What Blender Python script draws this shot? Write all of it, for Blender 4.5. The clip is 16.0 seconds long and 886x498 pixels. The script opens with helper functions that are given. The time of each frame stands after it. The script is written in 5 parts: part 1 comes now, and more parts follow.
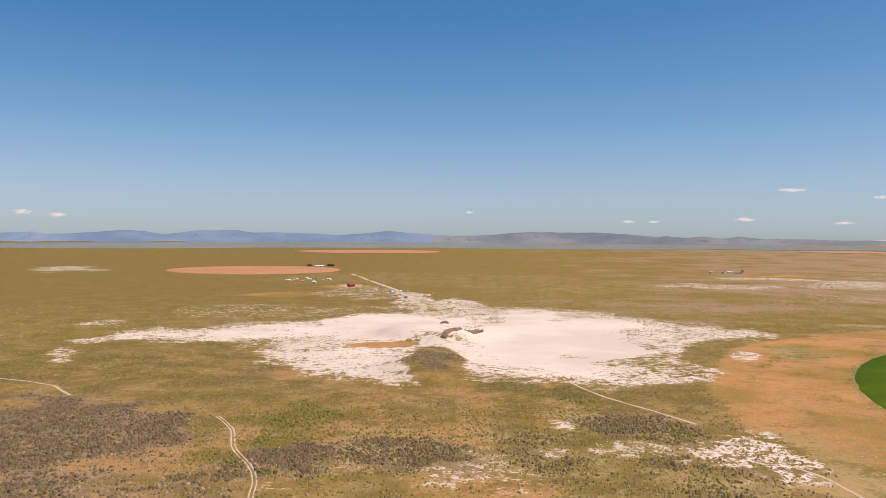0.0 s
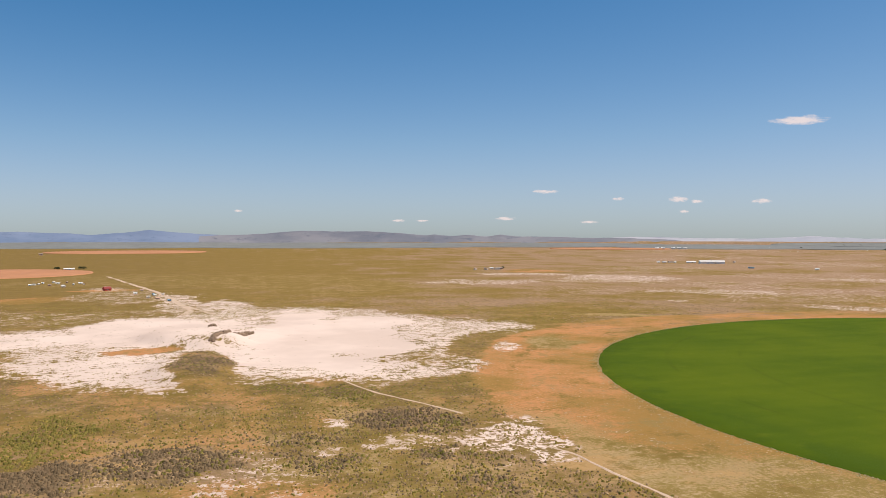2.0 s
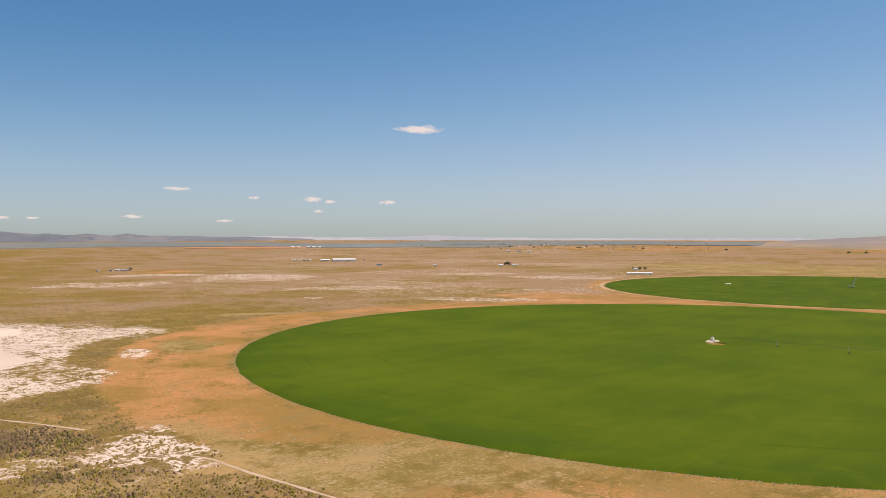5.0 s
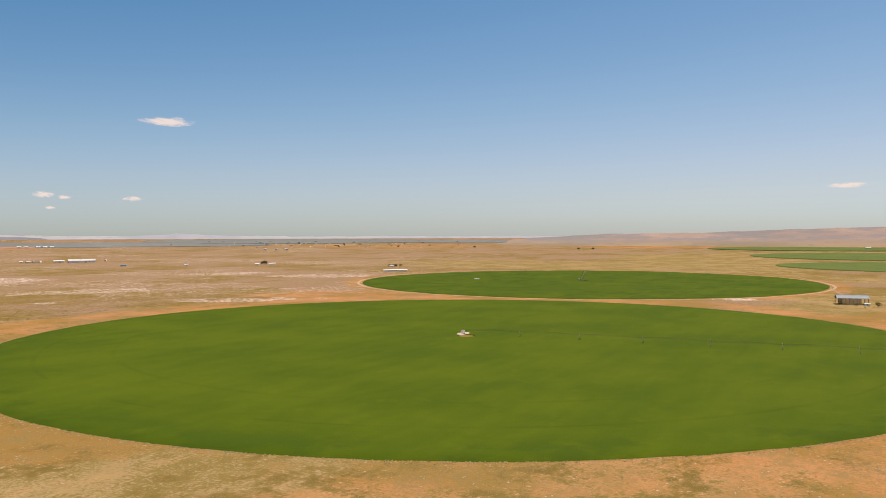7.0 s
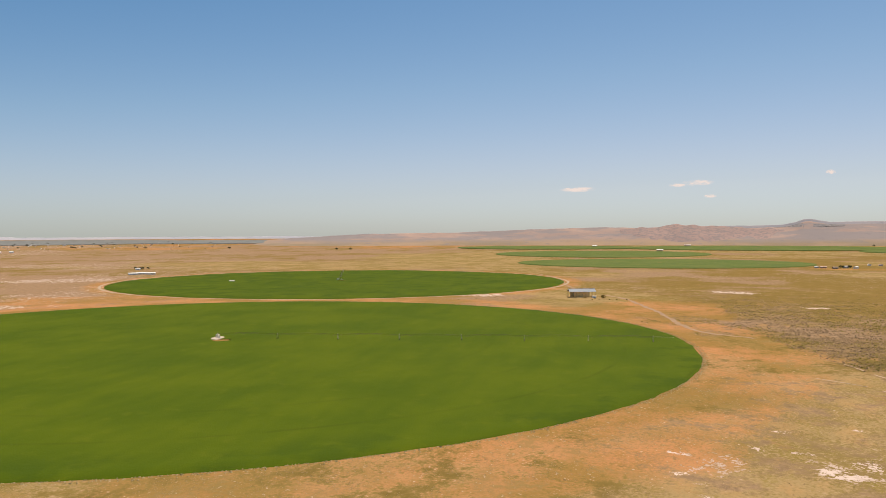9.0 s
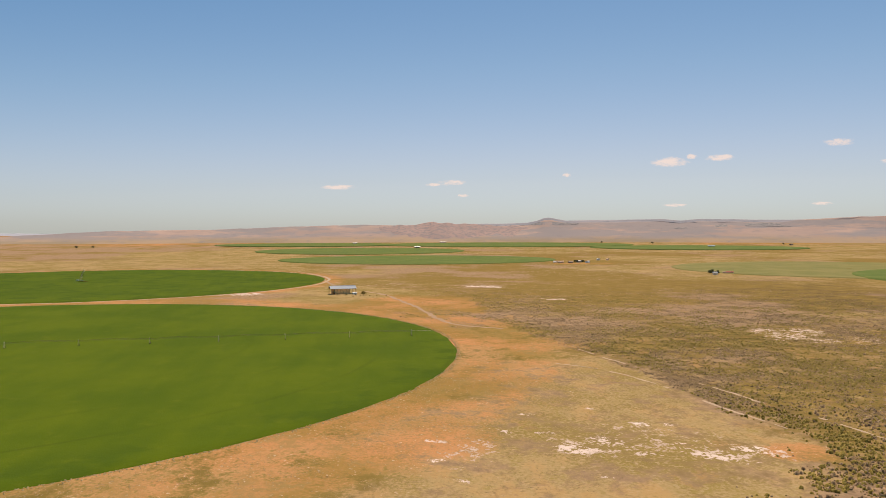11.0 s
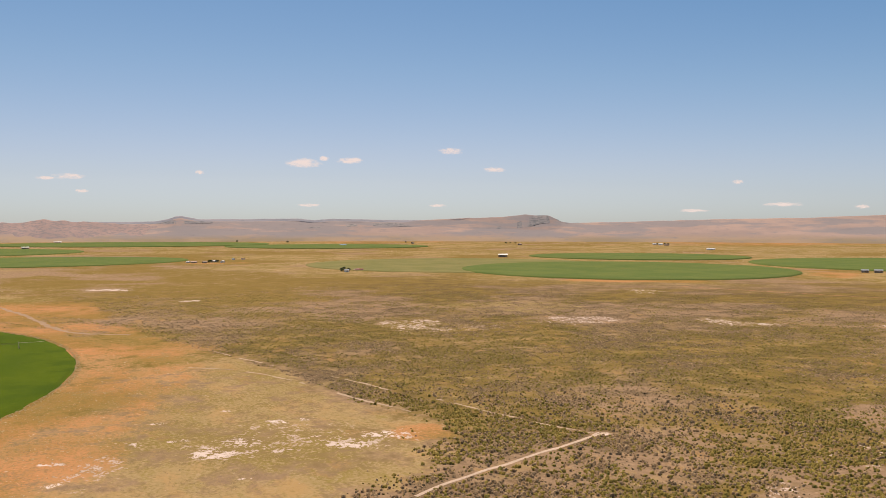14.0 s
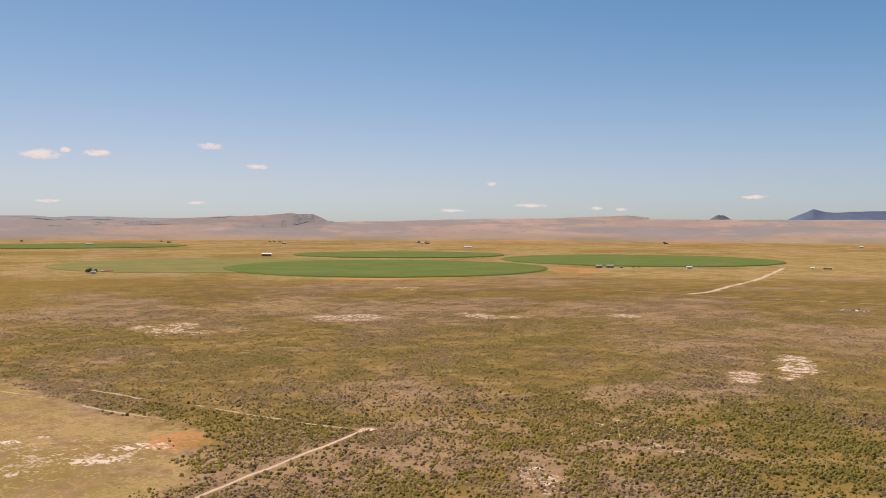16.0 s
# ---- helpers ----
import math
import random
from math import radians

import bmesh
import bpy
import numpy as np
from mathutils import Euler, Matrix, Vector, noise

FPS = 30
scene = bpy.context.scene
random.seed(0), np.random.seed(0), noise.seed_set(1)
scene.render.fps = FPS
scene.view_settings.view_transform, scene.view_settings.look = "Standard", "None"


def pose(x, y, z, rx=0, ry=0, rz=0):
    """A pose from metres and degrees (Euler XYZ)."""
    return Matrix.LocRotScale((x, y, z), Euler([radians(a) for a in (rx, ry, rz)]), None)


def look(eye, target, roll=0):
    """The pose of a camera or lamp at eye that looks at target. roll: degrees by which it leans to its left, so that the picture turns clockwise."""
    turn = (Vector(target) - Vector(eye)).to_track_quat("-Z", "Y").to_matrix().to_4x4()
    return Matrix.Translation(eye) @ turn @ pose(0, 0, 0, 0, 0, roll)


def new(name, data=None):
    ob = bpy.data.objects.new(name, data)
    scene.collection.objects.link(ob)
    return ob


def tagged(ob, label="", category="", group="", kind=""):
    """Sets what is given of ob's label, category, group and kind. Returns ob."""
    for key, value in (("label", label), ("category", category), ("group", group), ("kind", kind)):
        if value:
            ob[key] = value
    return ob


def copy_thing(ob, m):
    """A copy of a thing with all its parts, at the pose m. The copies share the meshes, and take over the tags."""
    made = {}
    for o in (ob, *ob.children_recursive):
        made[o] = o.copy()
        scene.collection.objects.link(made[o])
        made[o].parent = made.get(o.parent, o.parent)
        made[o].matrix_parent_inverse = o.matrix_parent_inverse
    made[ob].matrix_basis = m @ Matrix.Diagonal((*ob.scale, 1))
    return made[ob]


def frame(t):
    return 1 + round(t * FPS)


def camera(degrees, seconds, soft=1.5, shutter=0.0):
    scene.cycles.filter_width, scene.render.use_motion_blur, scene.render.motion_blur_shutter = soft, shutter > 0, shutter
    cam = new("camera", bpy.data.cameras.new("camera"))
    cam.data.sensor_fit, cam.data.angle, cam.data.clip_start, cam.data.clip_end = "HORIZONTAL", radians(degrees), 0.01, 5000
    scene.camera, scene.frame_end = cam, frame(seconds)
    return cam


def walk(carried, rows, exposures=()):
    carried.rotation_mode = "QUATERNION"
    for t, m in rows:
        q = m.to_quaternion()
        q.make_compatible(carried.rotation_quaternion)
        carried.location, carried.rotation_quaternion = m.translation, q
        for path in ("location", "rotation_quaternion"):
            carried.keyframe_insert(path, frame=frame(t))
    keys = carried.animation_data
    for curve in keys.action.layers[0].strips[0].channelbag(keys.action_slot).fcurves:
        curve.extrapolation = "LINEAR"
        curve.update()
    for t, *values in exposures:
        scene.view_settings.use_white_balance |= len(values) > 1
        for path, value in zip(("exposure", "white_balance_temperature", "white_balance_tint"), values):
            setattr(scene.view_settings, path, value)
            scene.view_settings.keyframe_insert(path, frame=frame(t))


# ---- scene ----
# the flight: seconds, heading clockwise from +Y, tilt, lean; the drone hovers
EYE = 88.0
ROWS = [
    (0, -0.00, -0.88, 0.30), (0.5, 4.18, -0.87, 0.28), (1, 8.35, -0.88, 0.15),
    (1.5, 12.43, -0.89, 0.08), (2, 16.54, -0.92, 0.03), (2.5, 20.63, -0.94, -0.11),
    (3, 24.87, -0.96, -0.06), (3.5, 29.32, -1.00, -0.05), (4, 33.77, -1.05, -0.03),
    (4.5, 38.21, -1.01, 0.01), (7, 60.19, -1.12, -0.11), (7.5, 64.52, -1.15, -0.12),
    (8, 68.94, -1.13, -0.13), (8.5, 73.31, -1.15, -0.13), (9, 77.72, -1.15, -0.21),
    (11.5, 99.44, -1.44, -0.03), (12, 103.89, -1.45, 0.05), (12.5, 108.35, -1.45, 0.06),
    (13, 112.76, -1.46, 0.06), (13.5, 117.07, -1.44, 0.09), (14, 121.21, -1.47, 0.06),
    (14.5, 125.56, -1.49, 0.08), (15, 129.85, -1.50, 0.13), (15.5, 134.07, -1.52, 0.20),
    (16, 138.25, -1.52, 0.23),
]
cam = camera(58.9, 16.0, soft=0.8)
walk(cam, [(t, look((0, 0, EYE), (math.sin(radians(h)), math.cos(radians(h)), EYE + math.tan(radians(p))), r)) for t, h, p, r in ROWS],
     [(0, 0.0, 6350, 11), (3.5, 0.0, 6520, 11), (7, 0.04, 6950, 11), (12.5, 0.0, 7080, 13), (16, 0.0, 6850, 14)])

# ---- sky and sun ----
SUN_AZ, SUN_EL = 108.0, 65.0
world = bpy.data.worlds.new("world")
scene.world = world
world.use_nodes = True
wn = world.node_tree
sky = wn.nodes.new("ShaderNodeTexSky")
sky.sky_type = "NISHITA"
sky.sun_disc = False
sky.sun_elevation, sky.sun_rotation = radians(SUN_EL), radians(SUN_AZ)
sky.altitude, sky.air_density, sky.dust_density, sky.ozone_density = 2000, 0.9, 2.0, 3.0
wn.nodes["Background"].inputs["Strength"].default_value = 0.103
tone = wn.nodes.new("ShaderNodeMix")
tone.data_type, tone.blend_type = "RGBA", "MULTIPLY"
tone.inputs[0].default_value, tone.inputs[7].default_value = 1.0, (0.885, 0.970, 1.05, 1)
wn.links.new(sky.outputs[0], tone.inputs[6])
# the dry air near the horizon is paler, the high sky deeper
grey_of, span, vivid = (wn.nodes.new("ShaderNode" + k) for k in ("RGBToBW", "MapRange", "HueSaturation"))
for key, value in (("From Min", 1.8), ("From Max", 6.2), ("To Min", 1.20), ("To Max", 0.55)):
    span.inputs[key].default_value = value
wn.links.new(sky.outputs[0], grey_of.inputs[0])
wn.links.new(grey_of.outputs[0], span.inputs["Value"])
wn.links.new(span.outputs[0], vivid.inputs["Saturation"])
level = wn.nodes.new("ShaderNodeMapRange")
for key, value in (("From Min", 1.8), ("From Max", 6.0), ("To Min", 1.08), ("To Max", 0.84)):
    level.inputs[key].default_value = value
wn.links.new(grey_of.outputs[0], level.inputs["Value"])
wn.links.new(level.outputs[0], vivid.inputs["Value"])
turn = wn.nodes.new("ShaderNodeMapRange")
for key, value in (("From Min", 3.7), ("From Max", 5.4), ("To Min", 0.489), ("To Max", 0.501)):
    turn.inputs[key].default_value = value
wn.links.new(grey_of.outputs[0], turn.inputs["Value"])
wn.links.new(turn.outputs[0], vivid.inputs["Hue"])
wn.links.new(tone.outputs[2], vivid.inputs["Color"])
wn.links.new(vivid.outputs[0], wn.nodes["Background"].inputs["Color"])
sun = new("sun", bpy.data.lights.new("sun", "SUN"))
sun.data.energy, sun.data.angle, sun.data.color = 4.7, radians(0.53), (1.0, 0.905, 0.80)
sun.matrix_world = look((0, 0, 900), (-math.sin(radians(SUN_AZ)) * 100, -math.cos(radians(SUN_AZ)) * 100, 900 - 100 * math.tan(radians(SUN_EL))))


# ---- plan helpers: bearings in degrees, ranges in metres from the hover point ----
NEAR, DEPTH = 2500.0, 2300.0


def draw_in(d):
    """Ranges past NEAR are drawn in, so that the horizon lies 4.8 km off."""
    d = np.asarray(d, float)
    return np.where(d <= NEAR, d, NEAR + DEPTH * (1 - np.exp(-(np.maximum(d, NEAR) - NEAR) / DEPTH)))


def draw_out(r):
    r = np.asarray(r, float)
    q = np.clip(1 - (r - NEAR) / DEPTH, 1e-4, None)
    return np.where(r <= NEAR, r, NEAR - DEPTH * np.log(q))


def polar(az, d):
    return d * np.sin(np.radians(az)), d * np.cos(np.radians(az))


def settle(x, y):
    """A place of the true plan, drawn in and laid on the ground: x, y, z and its scale."""
    x, y = np.asarray(x, float), np.asarray(y, float)
    d = np.maximum(np.hypot(x, y), 1e-6)
    s = draw_in(d) / d
    z = np.where(d <= NEAR, relief(x, y), EYE * (1 - s))
    return x * s, y * s, z, s


LATTICE = np.random.RandomState(7).rand(256, 256)


def vnoise(x, y, size, seed=0):
    """Smooth noise from 0 to 1 with lumps of that size."""
    u, v = np.asarray(x) / size + seed * 17.3, np.asarray(y) / size + seed * 5.7
    i, j = np.floor(u).astype(int), np.floor(v).astype(int)
    a, b = u - i, v - j
    a, b = a * a * (3 - 2 * a), b * b * (3 - 2 * b)
    g = lambda m, n: LATTICE[(i + m) % 256, (j + n) % 256]
    return (g(0, 0) * (1 - a) + g(1, 0) * a) * (1 - b) + (g(0, 1) * (1 - a) + g(1, 1) * a) * b


def fbm(x, y, size, seed=0):
    return sum(vnoise(x, y, size / 2 ** k, seed + k) / 2 ** (k + 1) for k in range(4)) / 0.9375


def step(a, b, x):
    t = np.clip((x - a) / (b - a), 0, 1)
    return t * t * (3 - 2 * t)


def blob(x, y, az, d, deep, wide, turn=0.0, ragged=1.0):
    """1 inside a ragged oval round the place az, d, 0 outside."""
    x, y = np.asarray(x, float), np.asarray(y, float)
    out = np.zeros(x.shape)
    cx, cy = polar(az, d)
    near = (np.abs(x - cx) < 2.2 * max(deep, wide)) & (np.abs(y - cy) < 2.2 * max(deep, wide))
    if near.any():
        x, y = x[near], y[near]
        h = radians(az + turn)
        u = (x - cx) * math.sin(h) + (y - cy) * math.cos(h)
        v = (x - cx) * math.cos(h) - (y - cy) * math.sin(h)
        q = np.sqrt((u / deep) ** 2 + (v / wide) ** 2) + 1.6 * ragged * (fbm(x, y, 0.9 * min(deep, wide) + 8, 3) - 0.5)
        out[near] = step(1.3, 0.7, q)
    return out


# ---- the fields: bearing, range, depth, half width ----
PIVOT = (604.0, 326.0)
FIELD = (592.5, 316.6)
REACH = 374.0
SQUASH = (64.2, 369.9, 378.7)
FIELD_2 = (70.4, 1475, 408, 408)
FAR_FIELDS = [(93.2, 2320, 330, 405), (89.1, 3300, 480, 430), (99.6, 4600, 620, 730), (112.9, 3930, 440, 495), (85.5, 4650, 480, 540),
              (134.2, 1755, 365, 353), (152.2, 2280, 400, 383), (135.1, 2575, 290, 341)]
PALE_FIELDS = [(122.4, 1945, 370, 374)]
HAZY_FLATS = [(36.0, 7200, 1500, 900), (43.5, 6500, 700, 500), (50.0, 9800, 2600, 1800), (62.0, 9000, 1800, 1200), (-22.0, 7600, 1900, 1500), (-8.0, 8600, 2600, 2200), (8.0, 8000, 2200, 2000), (22.0, 8200, 1900, 1500)]
BARE_FIELDS = [(-13.5, 2090, 240, 218), (-5.4, 4600, 420, 411), (28.5, 5700, 380, 420)]

# ---- pale sand: bearing, range, depth, half width, strength ----
# the dunes: near and far edge by bearing, and their bare hearts
DUNE_NEAR = [(-22.6, 758), (-20.7, 716), (-17.4, 674), (-15.5, 640), (-13.5, 610), (-11.5, 556), (-9.7, 504), (-5.9, 488), (-3.4, 480), (-1.8, 466), (0.7, 486), (3.2, 490), (6.5, 486), (9.7, 479), (12.1, 482), (14.1, 498), (16.4, 556), (17.3, 660), (19.0, 722), (21.5, 733), (23.3, 767)]
DUNE_FAR = [(-22.6, 767), (-20.3, 798), (-17.4, 775), (-13.5, 814), (-9.2, 838), (-5.9, 863), (-3.4, 894), (-1.8, 942), (0.3, 974), (3.2, 986), (7.3, 981), (11.3, 951), (13.6, 893), (16.0, 856), (19.0, 833), (21.5, 812), (23.3, 776)]
SAND_MAIN = [(-16.0, 735, 42, 80, 0.90), (-10.5, 745, 60, 70, 0.95), (-6.0, 735, 85, 60, 1.05), (-3.8, 798, 100, 66, 1.1), (8.0, 700, 170, 92, 1.25), (4.0, 590, 70, 40, 1.0), (11.5, 545, 50, 60, 0.80), (-7.2, 560, 55, 45, 0.90),
             (-3.6, 560, 55, 22, 0.85), (0.6, 760, 90, 40, 1.0), (1.5, 1031, 80, 42, 0.7), (-2.3, 1120, 150, 30, 0.6)]
SAND_WEST = [(5.2, 283, 14, 14, 0.36), (-0.3, 278, 10, 10, 0.38), (-8.5, 300, 9, 12, 0.34), (-18.5, 268, 9, 12, 0.36), (-12.0, 282, 7, 9, 0.36), (21.6, 344, 38, 22, 0.60), (23.8, 322, 16, 9, 0.80), (18.2, 340, 20, 18, 0.44), (3.2, 317, 12, 14, 0.44), (8.4, 372, 12, 8, 0.56), (0.9, 288, 16, 15, 0.44), (7.8, 322, 11, 12, 0.44), (-25.7, 2232, 200, 85, 0.56), (-23.3, 856, 26, 22, 0.60), (-24.5, 717, 20, 14, 0.60),
             (-26.0, 647, 36, 9, 0.56), (-10.7, 933, 90, 127, 0.37), (-5.5, 1265, 150, 89, 0.40), (-6.7, 1427, 60, 40, 0.48), (21.0, 635, 26, 13, 0.76), (13.7, 334, 14, 16, 0.44)]
SAND_FAR = [(19.4, 1529, 90, 110, 0.51), (28.8, 1721, 120, 120, 0.54), (36.7, 1319, 60, 115, 0.50), (46.2, 1083, 30, 105, 0.50), (51.4, 1665, 90, 95, 0.50), (33.3, 1121, 26, 20, 0.56),
            (22.6, 1842, 60, 95, 0.56), (44.7, 1798, 70, 110, 0.50), (98.1, 1216, 26, 38, 0.62), (103.1, 998, 12, 19, 0.62), (80.6, 1112, 24, 32, 0.62), (27.4, 1583, 60, 130, 0.46)]
SAND_EAST = [(132.7, 342, 4, 6, 1.2), (119.2, 721, 48, 31, 0.49), (131.4, 770, 40, 48, 0.49), (140.8, 788, 30, 43, 0.49), (151.6, 810, 22, 19, 0.48), (162.6, 550, 52, 13, 0.64), (159.4, 495, 24, 11, 0.49),
             (146.2, 276, 20, 12, 0.40), (135.6, 1146, 40, 20, 0.47), (151.3, 341, 30, 30, 0.29), (123.9, 707, 30, 30, 0.30), (165.5, 965, 10, 18, 0.53),
             (115.0, 328, 16, 26, 0.36), (105.5, 322, 18, 20, 0.34), (97.0, 305, 26, 16, 0.30), (111.0, 345, 20, 25, 0.28)]
PANS = [(99.5, 339, 4.1, 5.1), (94.2, 324, 3.8, 5.4), (94.4, 297, 4.8, 4.7), (104.5, 319, 6.4, 7.6), (106.5, 334, 4.0, 5.3), (100.1, 302, 2.9, 3.6), (101.2, 374, 2.5, 3.0), (104.1, 429, 3.3, 3.1), (103.0, 340, 2.6, 6.7), (109.9, 315, 2.2, 3.7), (111.3, 368, 3.0, 3.6),
        (109.4, 364, 3.0, 3.6), (105.5, 390, 2.1, 2.2), (112.3, 334, 2.5, 4.0), (113.8, 321, 3.7, 7.6), (116.7, 334, 4.5, 9.9), (115.0, 318, 2.7, 5.0), (106.7, 308, 1.7, 2.4), (107.4, 283, 2.2, 4.5), (96.3, 273, 2.0, 2.8)]
RED = [(134.4, 1372, 45, 120, 0.9), (147.5, 1726, 120, 62, 0.75), (104.9, 2067, 60, 85, 0.7), (83.0, 353, 60, 81, 0.9), (98.6, 568, 150, 50, 0.8), (92.2, 880, 200, 90, 0.75), (58.7, 1162, 130, 220, 0.8),
       (-19.0, 521, 63, 60, 0.34), (-5.9, 445, 64, 40, 0.36), (-4.4, 642, 24, 28, 1.2), (-11.4, 1209, 60, 60, 0.6), (-6.6, 1376, 30, 45, 0.9), (2.8, 271, 20, 30, 0.6), (22.7, 2003, 120, 90, 0.7),
       (120.1, 338, 16, 16, 0.85)]
GRASS = [(88.0, 1090, 170, 140, 0.85), (31.0, 900, 12, 75, 0.95), (45.0, 1000, 12, 110, 0.85), (7.0, 335, 95, 75, 0.40), (-4.0, 300, 40, 30, 0.35), (81.0, 2900, 700, 130, 1.0), (39.1, 308, 42, 68, 0.9), (108.6, 356, 90, 85, 0.72), (47.3, 289, 20, 60, 0.7), (78.6, 2833, 900, 290, 1.0), (71.7, 2236, 330, 700, 0.8), (115.4, 1747, 260, 200, 0.6),
         (-2.0, 1597, 260, 300, 0.3), (125.8, 897, 60, 90, 0.5), (9.5, 1422, 200, 250, 0.3)]


# ---- thickets of the western brush: bearing, range, depth, half width, density, greyness ----
THICKETS = [(-26.0, 379, 85, 40, 1.0, 1.0), (-20.7, 377, 30, 14, 1.0, 1.0), (-16.7, 301, 20, 14, 0.9, 0.8), (-15.9, 319, 18, 11, 0.9, 0.1), (-12.9, 363, 28, 13, 0.8, 0.0), (-20.7, 569, 45, 42, 0.6, 0.1),
            (-27.8, 603, 70, 24, 0.7, 0.1), (-11.2, 378, 36, 18, 0.9, 0.0), (-11.2, 320, 20, 18, 0.95, 1.0), (-1.7, 317, 20, 30, 0.9, 0.85), (7.4, 450, 38, 32, 0.9, 0.15), (15.0, 383, 24, 22, 0.85, 0.9),
            (16.9, 345, 30, 12, 0.9, 0.6), (16.1, 482, 45, 26, 0.5, 0.2), (17.8, 637, 95, 26, 0.35, 0.3), (7.0, 319, 26, 19, 0.7, 0.6), (21.1, 339, 34, 22, 0.6, 0.5), (21.1, 288, 16, 16, 0.7, 0.6), (-1.3, 540, 66, 26, 1.0, 0.7)]


# ---- green and grey patches of the eastern brush: bearing, range, depth, half width, greyness ----
EAST_PATCHES = [(143.1, 626, 90, 60, -0.6), (147.2, 524, 70, 45, -0.6), (134.8, 622, 60, 45, -0.4), (138.9, 783, 50, 60, -0.4), (124.7, 670, 50, 50, -0.4), (119.0, 464, 60, 35, -0.4), (164.1, 361, 40, 28, -0.6), (167.0, 474, 60, 34, -0.5),
                (141.1, 279, 10, 7, -0.7), (154.4, 291, 16, 14, -0.5), (162.4, 300, 20, 20, -0.6), (149.1, 700, 60, 70, -0.4), (132.8, 308, 40, 30, 0.5), (126.7, 277, 26, 22, 0.5), (143.1, 343, 28, 26, 0.5), (151.2, 423, 34, 34, 0.6),
                (157.9, 450, 34, 24, 0.6), (134.8, 411, 30, 30, 0.3), (147.2, 311, 26, 20, 0.5)]


def thicket(x, y):
    """How dense and how grey the western thickets are at a place."""
    dens, grey = np.zeros_like(x), np.full_like(x, 0.35)
    x, y = x + 44 * (fbm(x, y, 26, 71) - 0.5), y + 44 * (fbm(x, y, 26, 73) - 0.5)
    for b in THICKETS:
        w = blob(x, y, *b[:4], ragged=1.2)
        grey = np.where(w * b[4] > dens, b[5], grey)
        dens = np.maximum(dens, b[4] * w)
    return dens, grey


def in_field(x, y):
    h = radians(SQUASH[0])
    u, v = x - FIELD[0], y - FIELD[1]
    return (np.hypot((u * math.sin(h) + v * math.cos(h)) / SQUASH[1], (u * math.cos(h) - v * math.sin(h)) / SQUASH[2]) - 1) * REACH


def relief(x, y):
    """The height of the ground within the near plain."""
    z = 0.9 * (fbm(x, y, 70, 11) - 0.5) + 0.35 * (vnoise(x, y, 11, 5) - 0.5)
    dune = sum(blob(x, y, *b[:4], ragged=0.3) * min(b[4], 1) for b in SAND_MAIN[:10])
    z = z + np.clip(dune, 0, 1) * (0.9 * (fbm(x, y, 60, 2) - 0.45))
    # the brushy mound, the ridge with its steep bank and the blown-out bowl
    z = z + 3.5 * blob(x, y, -1.3, 543, 70, 24, 0, 0.3) + 7.0 * blob(x, y, -1.1, 693, 60, 34, -25, 0.4) + 3.0 * blob(x, y, 2.1, 736, 30, 34, 40, 0.4)
    z = z - 2.5 * blob(x, y, 8.5, 664, 120, 70, 0, 0.2)
    return z * step(5, 60, in_field(x, y)) * step(2500, 2000, np.hypot(x, y))


def corner(x, y):
    """1 inside the mown corner between the crop and the fenced brush."""
    az, d = np.degrees(np.arctan2(x, y)), np.hypot(x, y)
    outer = np.interp(az, [43, 50, 88, 95, 99.2, 102.0, 106.3, 114.7, 119.7, 121.1, 122.0], [0, 320, 380, 690, 720, 640, 546, 402, 364, 340, 0])
    inner = np.interp(az, [102.0, 107.0, 110.2, 112.7, 115.1, 118.0, 120.4, 121.1], [0, 245, 264, 276, 286, 305, 320, 338])
    return step(-6, 7, np.minimum(outer - d, d - inner) + 22 * (fbm(x, y, 22, 61) - 0.5))


def by_bearing(az, rows):
    return np.interp(az, [r[0] for r in rows], [r[1] for r in rows])


def dunes(x, y):
    """Metres inside the edge of the pale dunes, with a ragged rim."""
    az, d = np.degrees(np.arctan2(x, y)), np.hypot(x, y)
    inside = np.minimum(d - by_bearing(az, DUNE_NEAR), by_bearing(az, DUNE_FAR) - d)
    inside = np.where((az > -22.6) & (az < 23.3), inside, -200.0)
    return inside + 46 * (fbm(x, y, 34, 13) - 0.5) + 22 * (fbm(x, y, 11, 15) - 0.5)


# the worked apron west of the crop: its outer edge, range and bearing
APRON = [(240, 40.0), (262, 35.2), (280, 32.0), (304, 28.8), (321, 27.3), (351, 24.6), (378, 22.2), (422, 20.1), (481, 18.8), (553, 18.9), (608, 19.6), (686, 20.5), (763, 24.0), (870, 29.5), (960, 37.0), (1040, 48.0), (1060, 62.0)]


def apron(x, y):
    """Metres inside the apron, across the line of sight."""
    az, d = np.degrees(np.arctan2(x, y)), np.hypot(x, y)
    inside = np.radians(az - by_bearing(d, APRON)) * d
    inside = np.where((d < 1060) & (az < 64) & (az > 0), inside, -90.0)
    return inside + 10 * (fbm(x, y, 25, 23) - 0.5)


def rings(x, y):
    """Noise drawn out along the arcs that machines leave round the pivot, 0 to 1."""
    u, v = x - FIELD[0], y - FIELD[1]
    return 0.6 * fbm(np.hypot(u, v), np.arctan2(u, v) * 70, 22, 51) + 0.4 * fbm(np.hypot(u, v), np.arctan2(u, v) * 110, 9, 53)


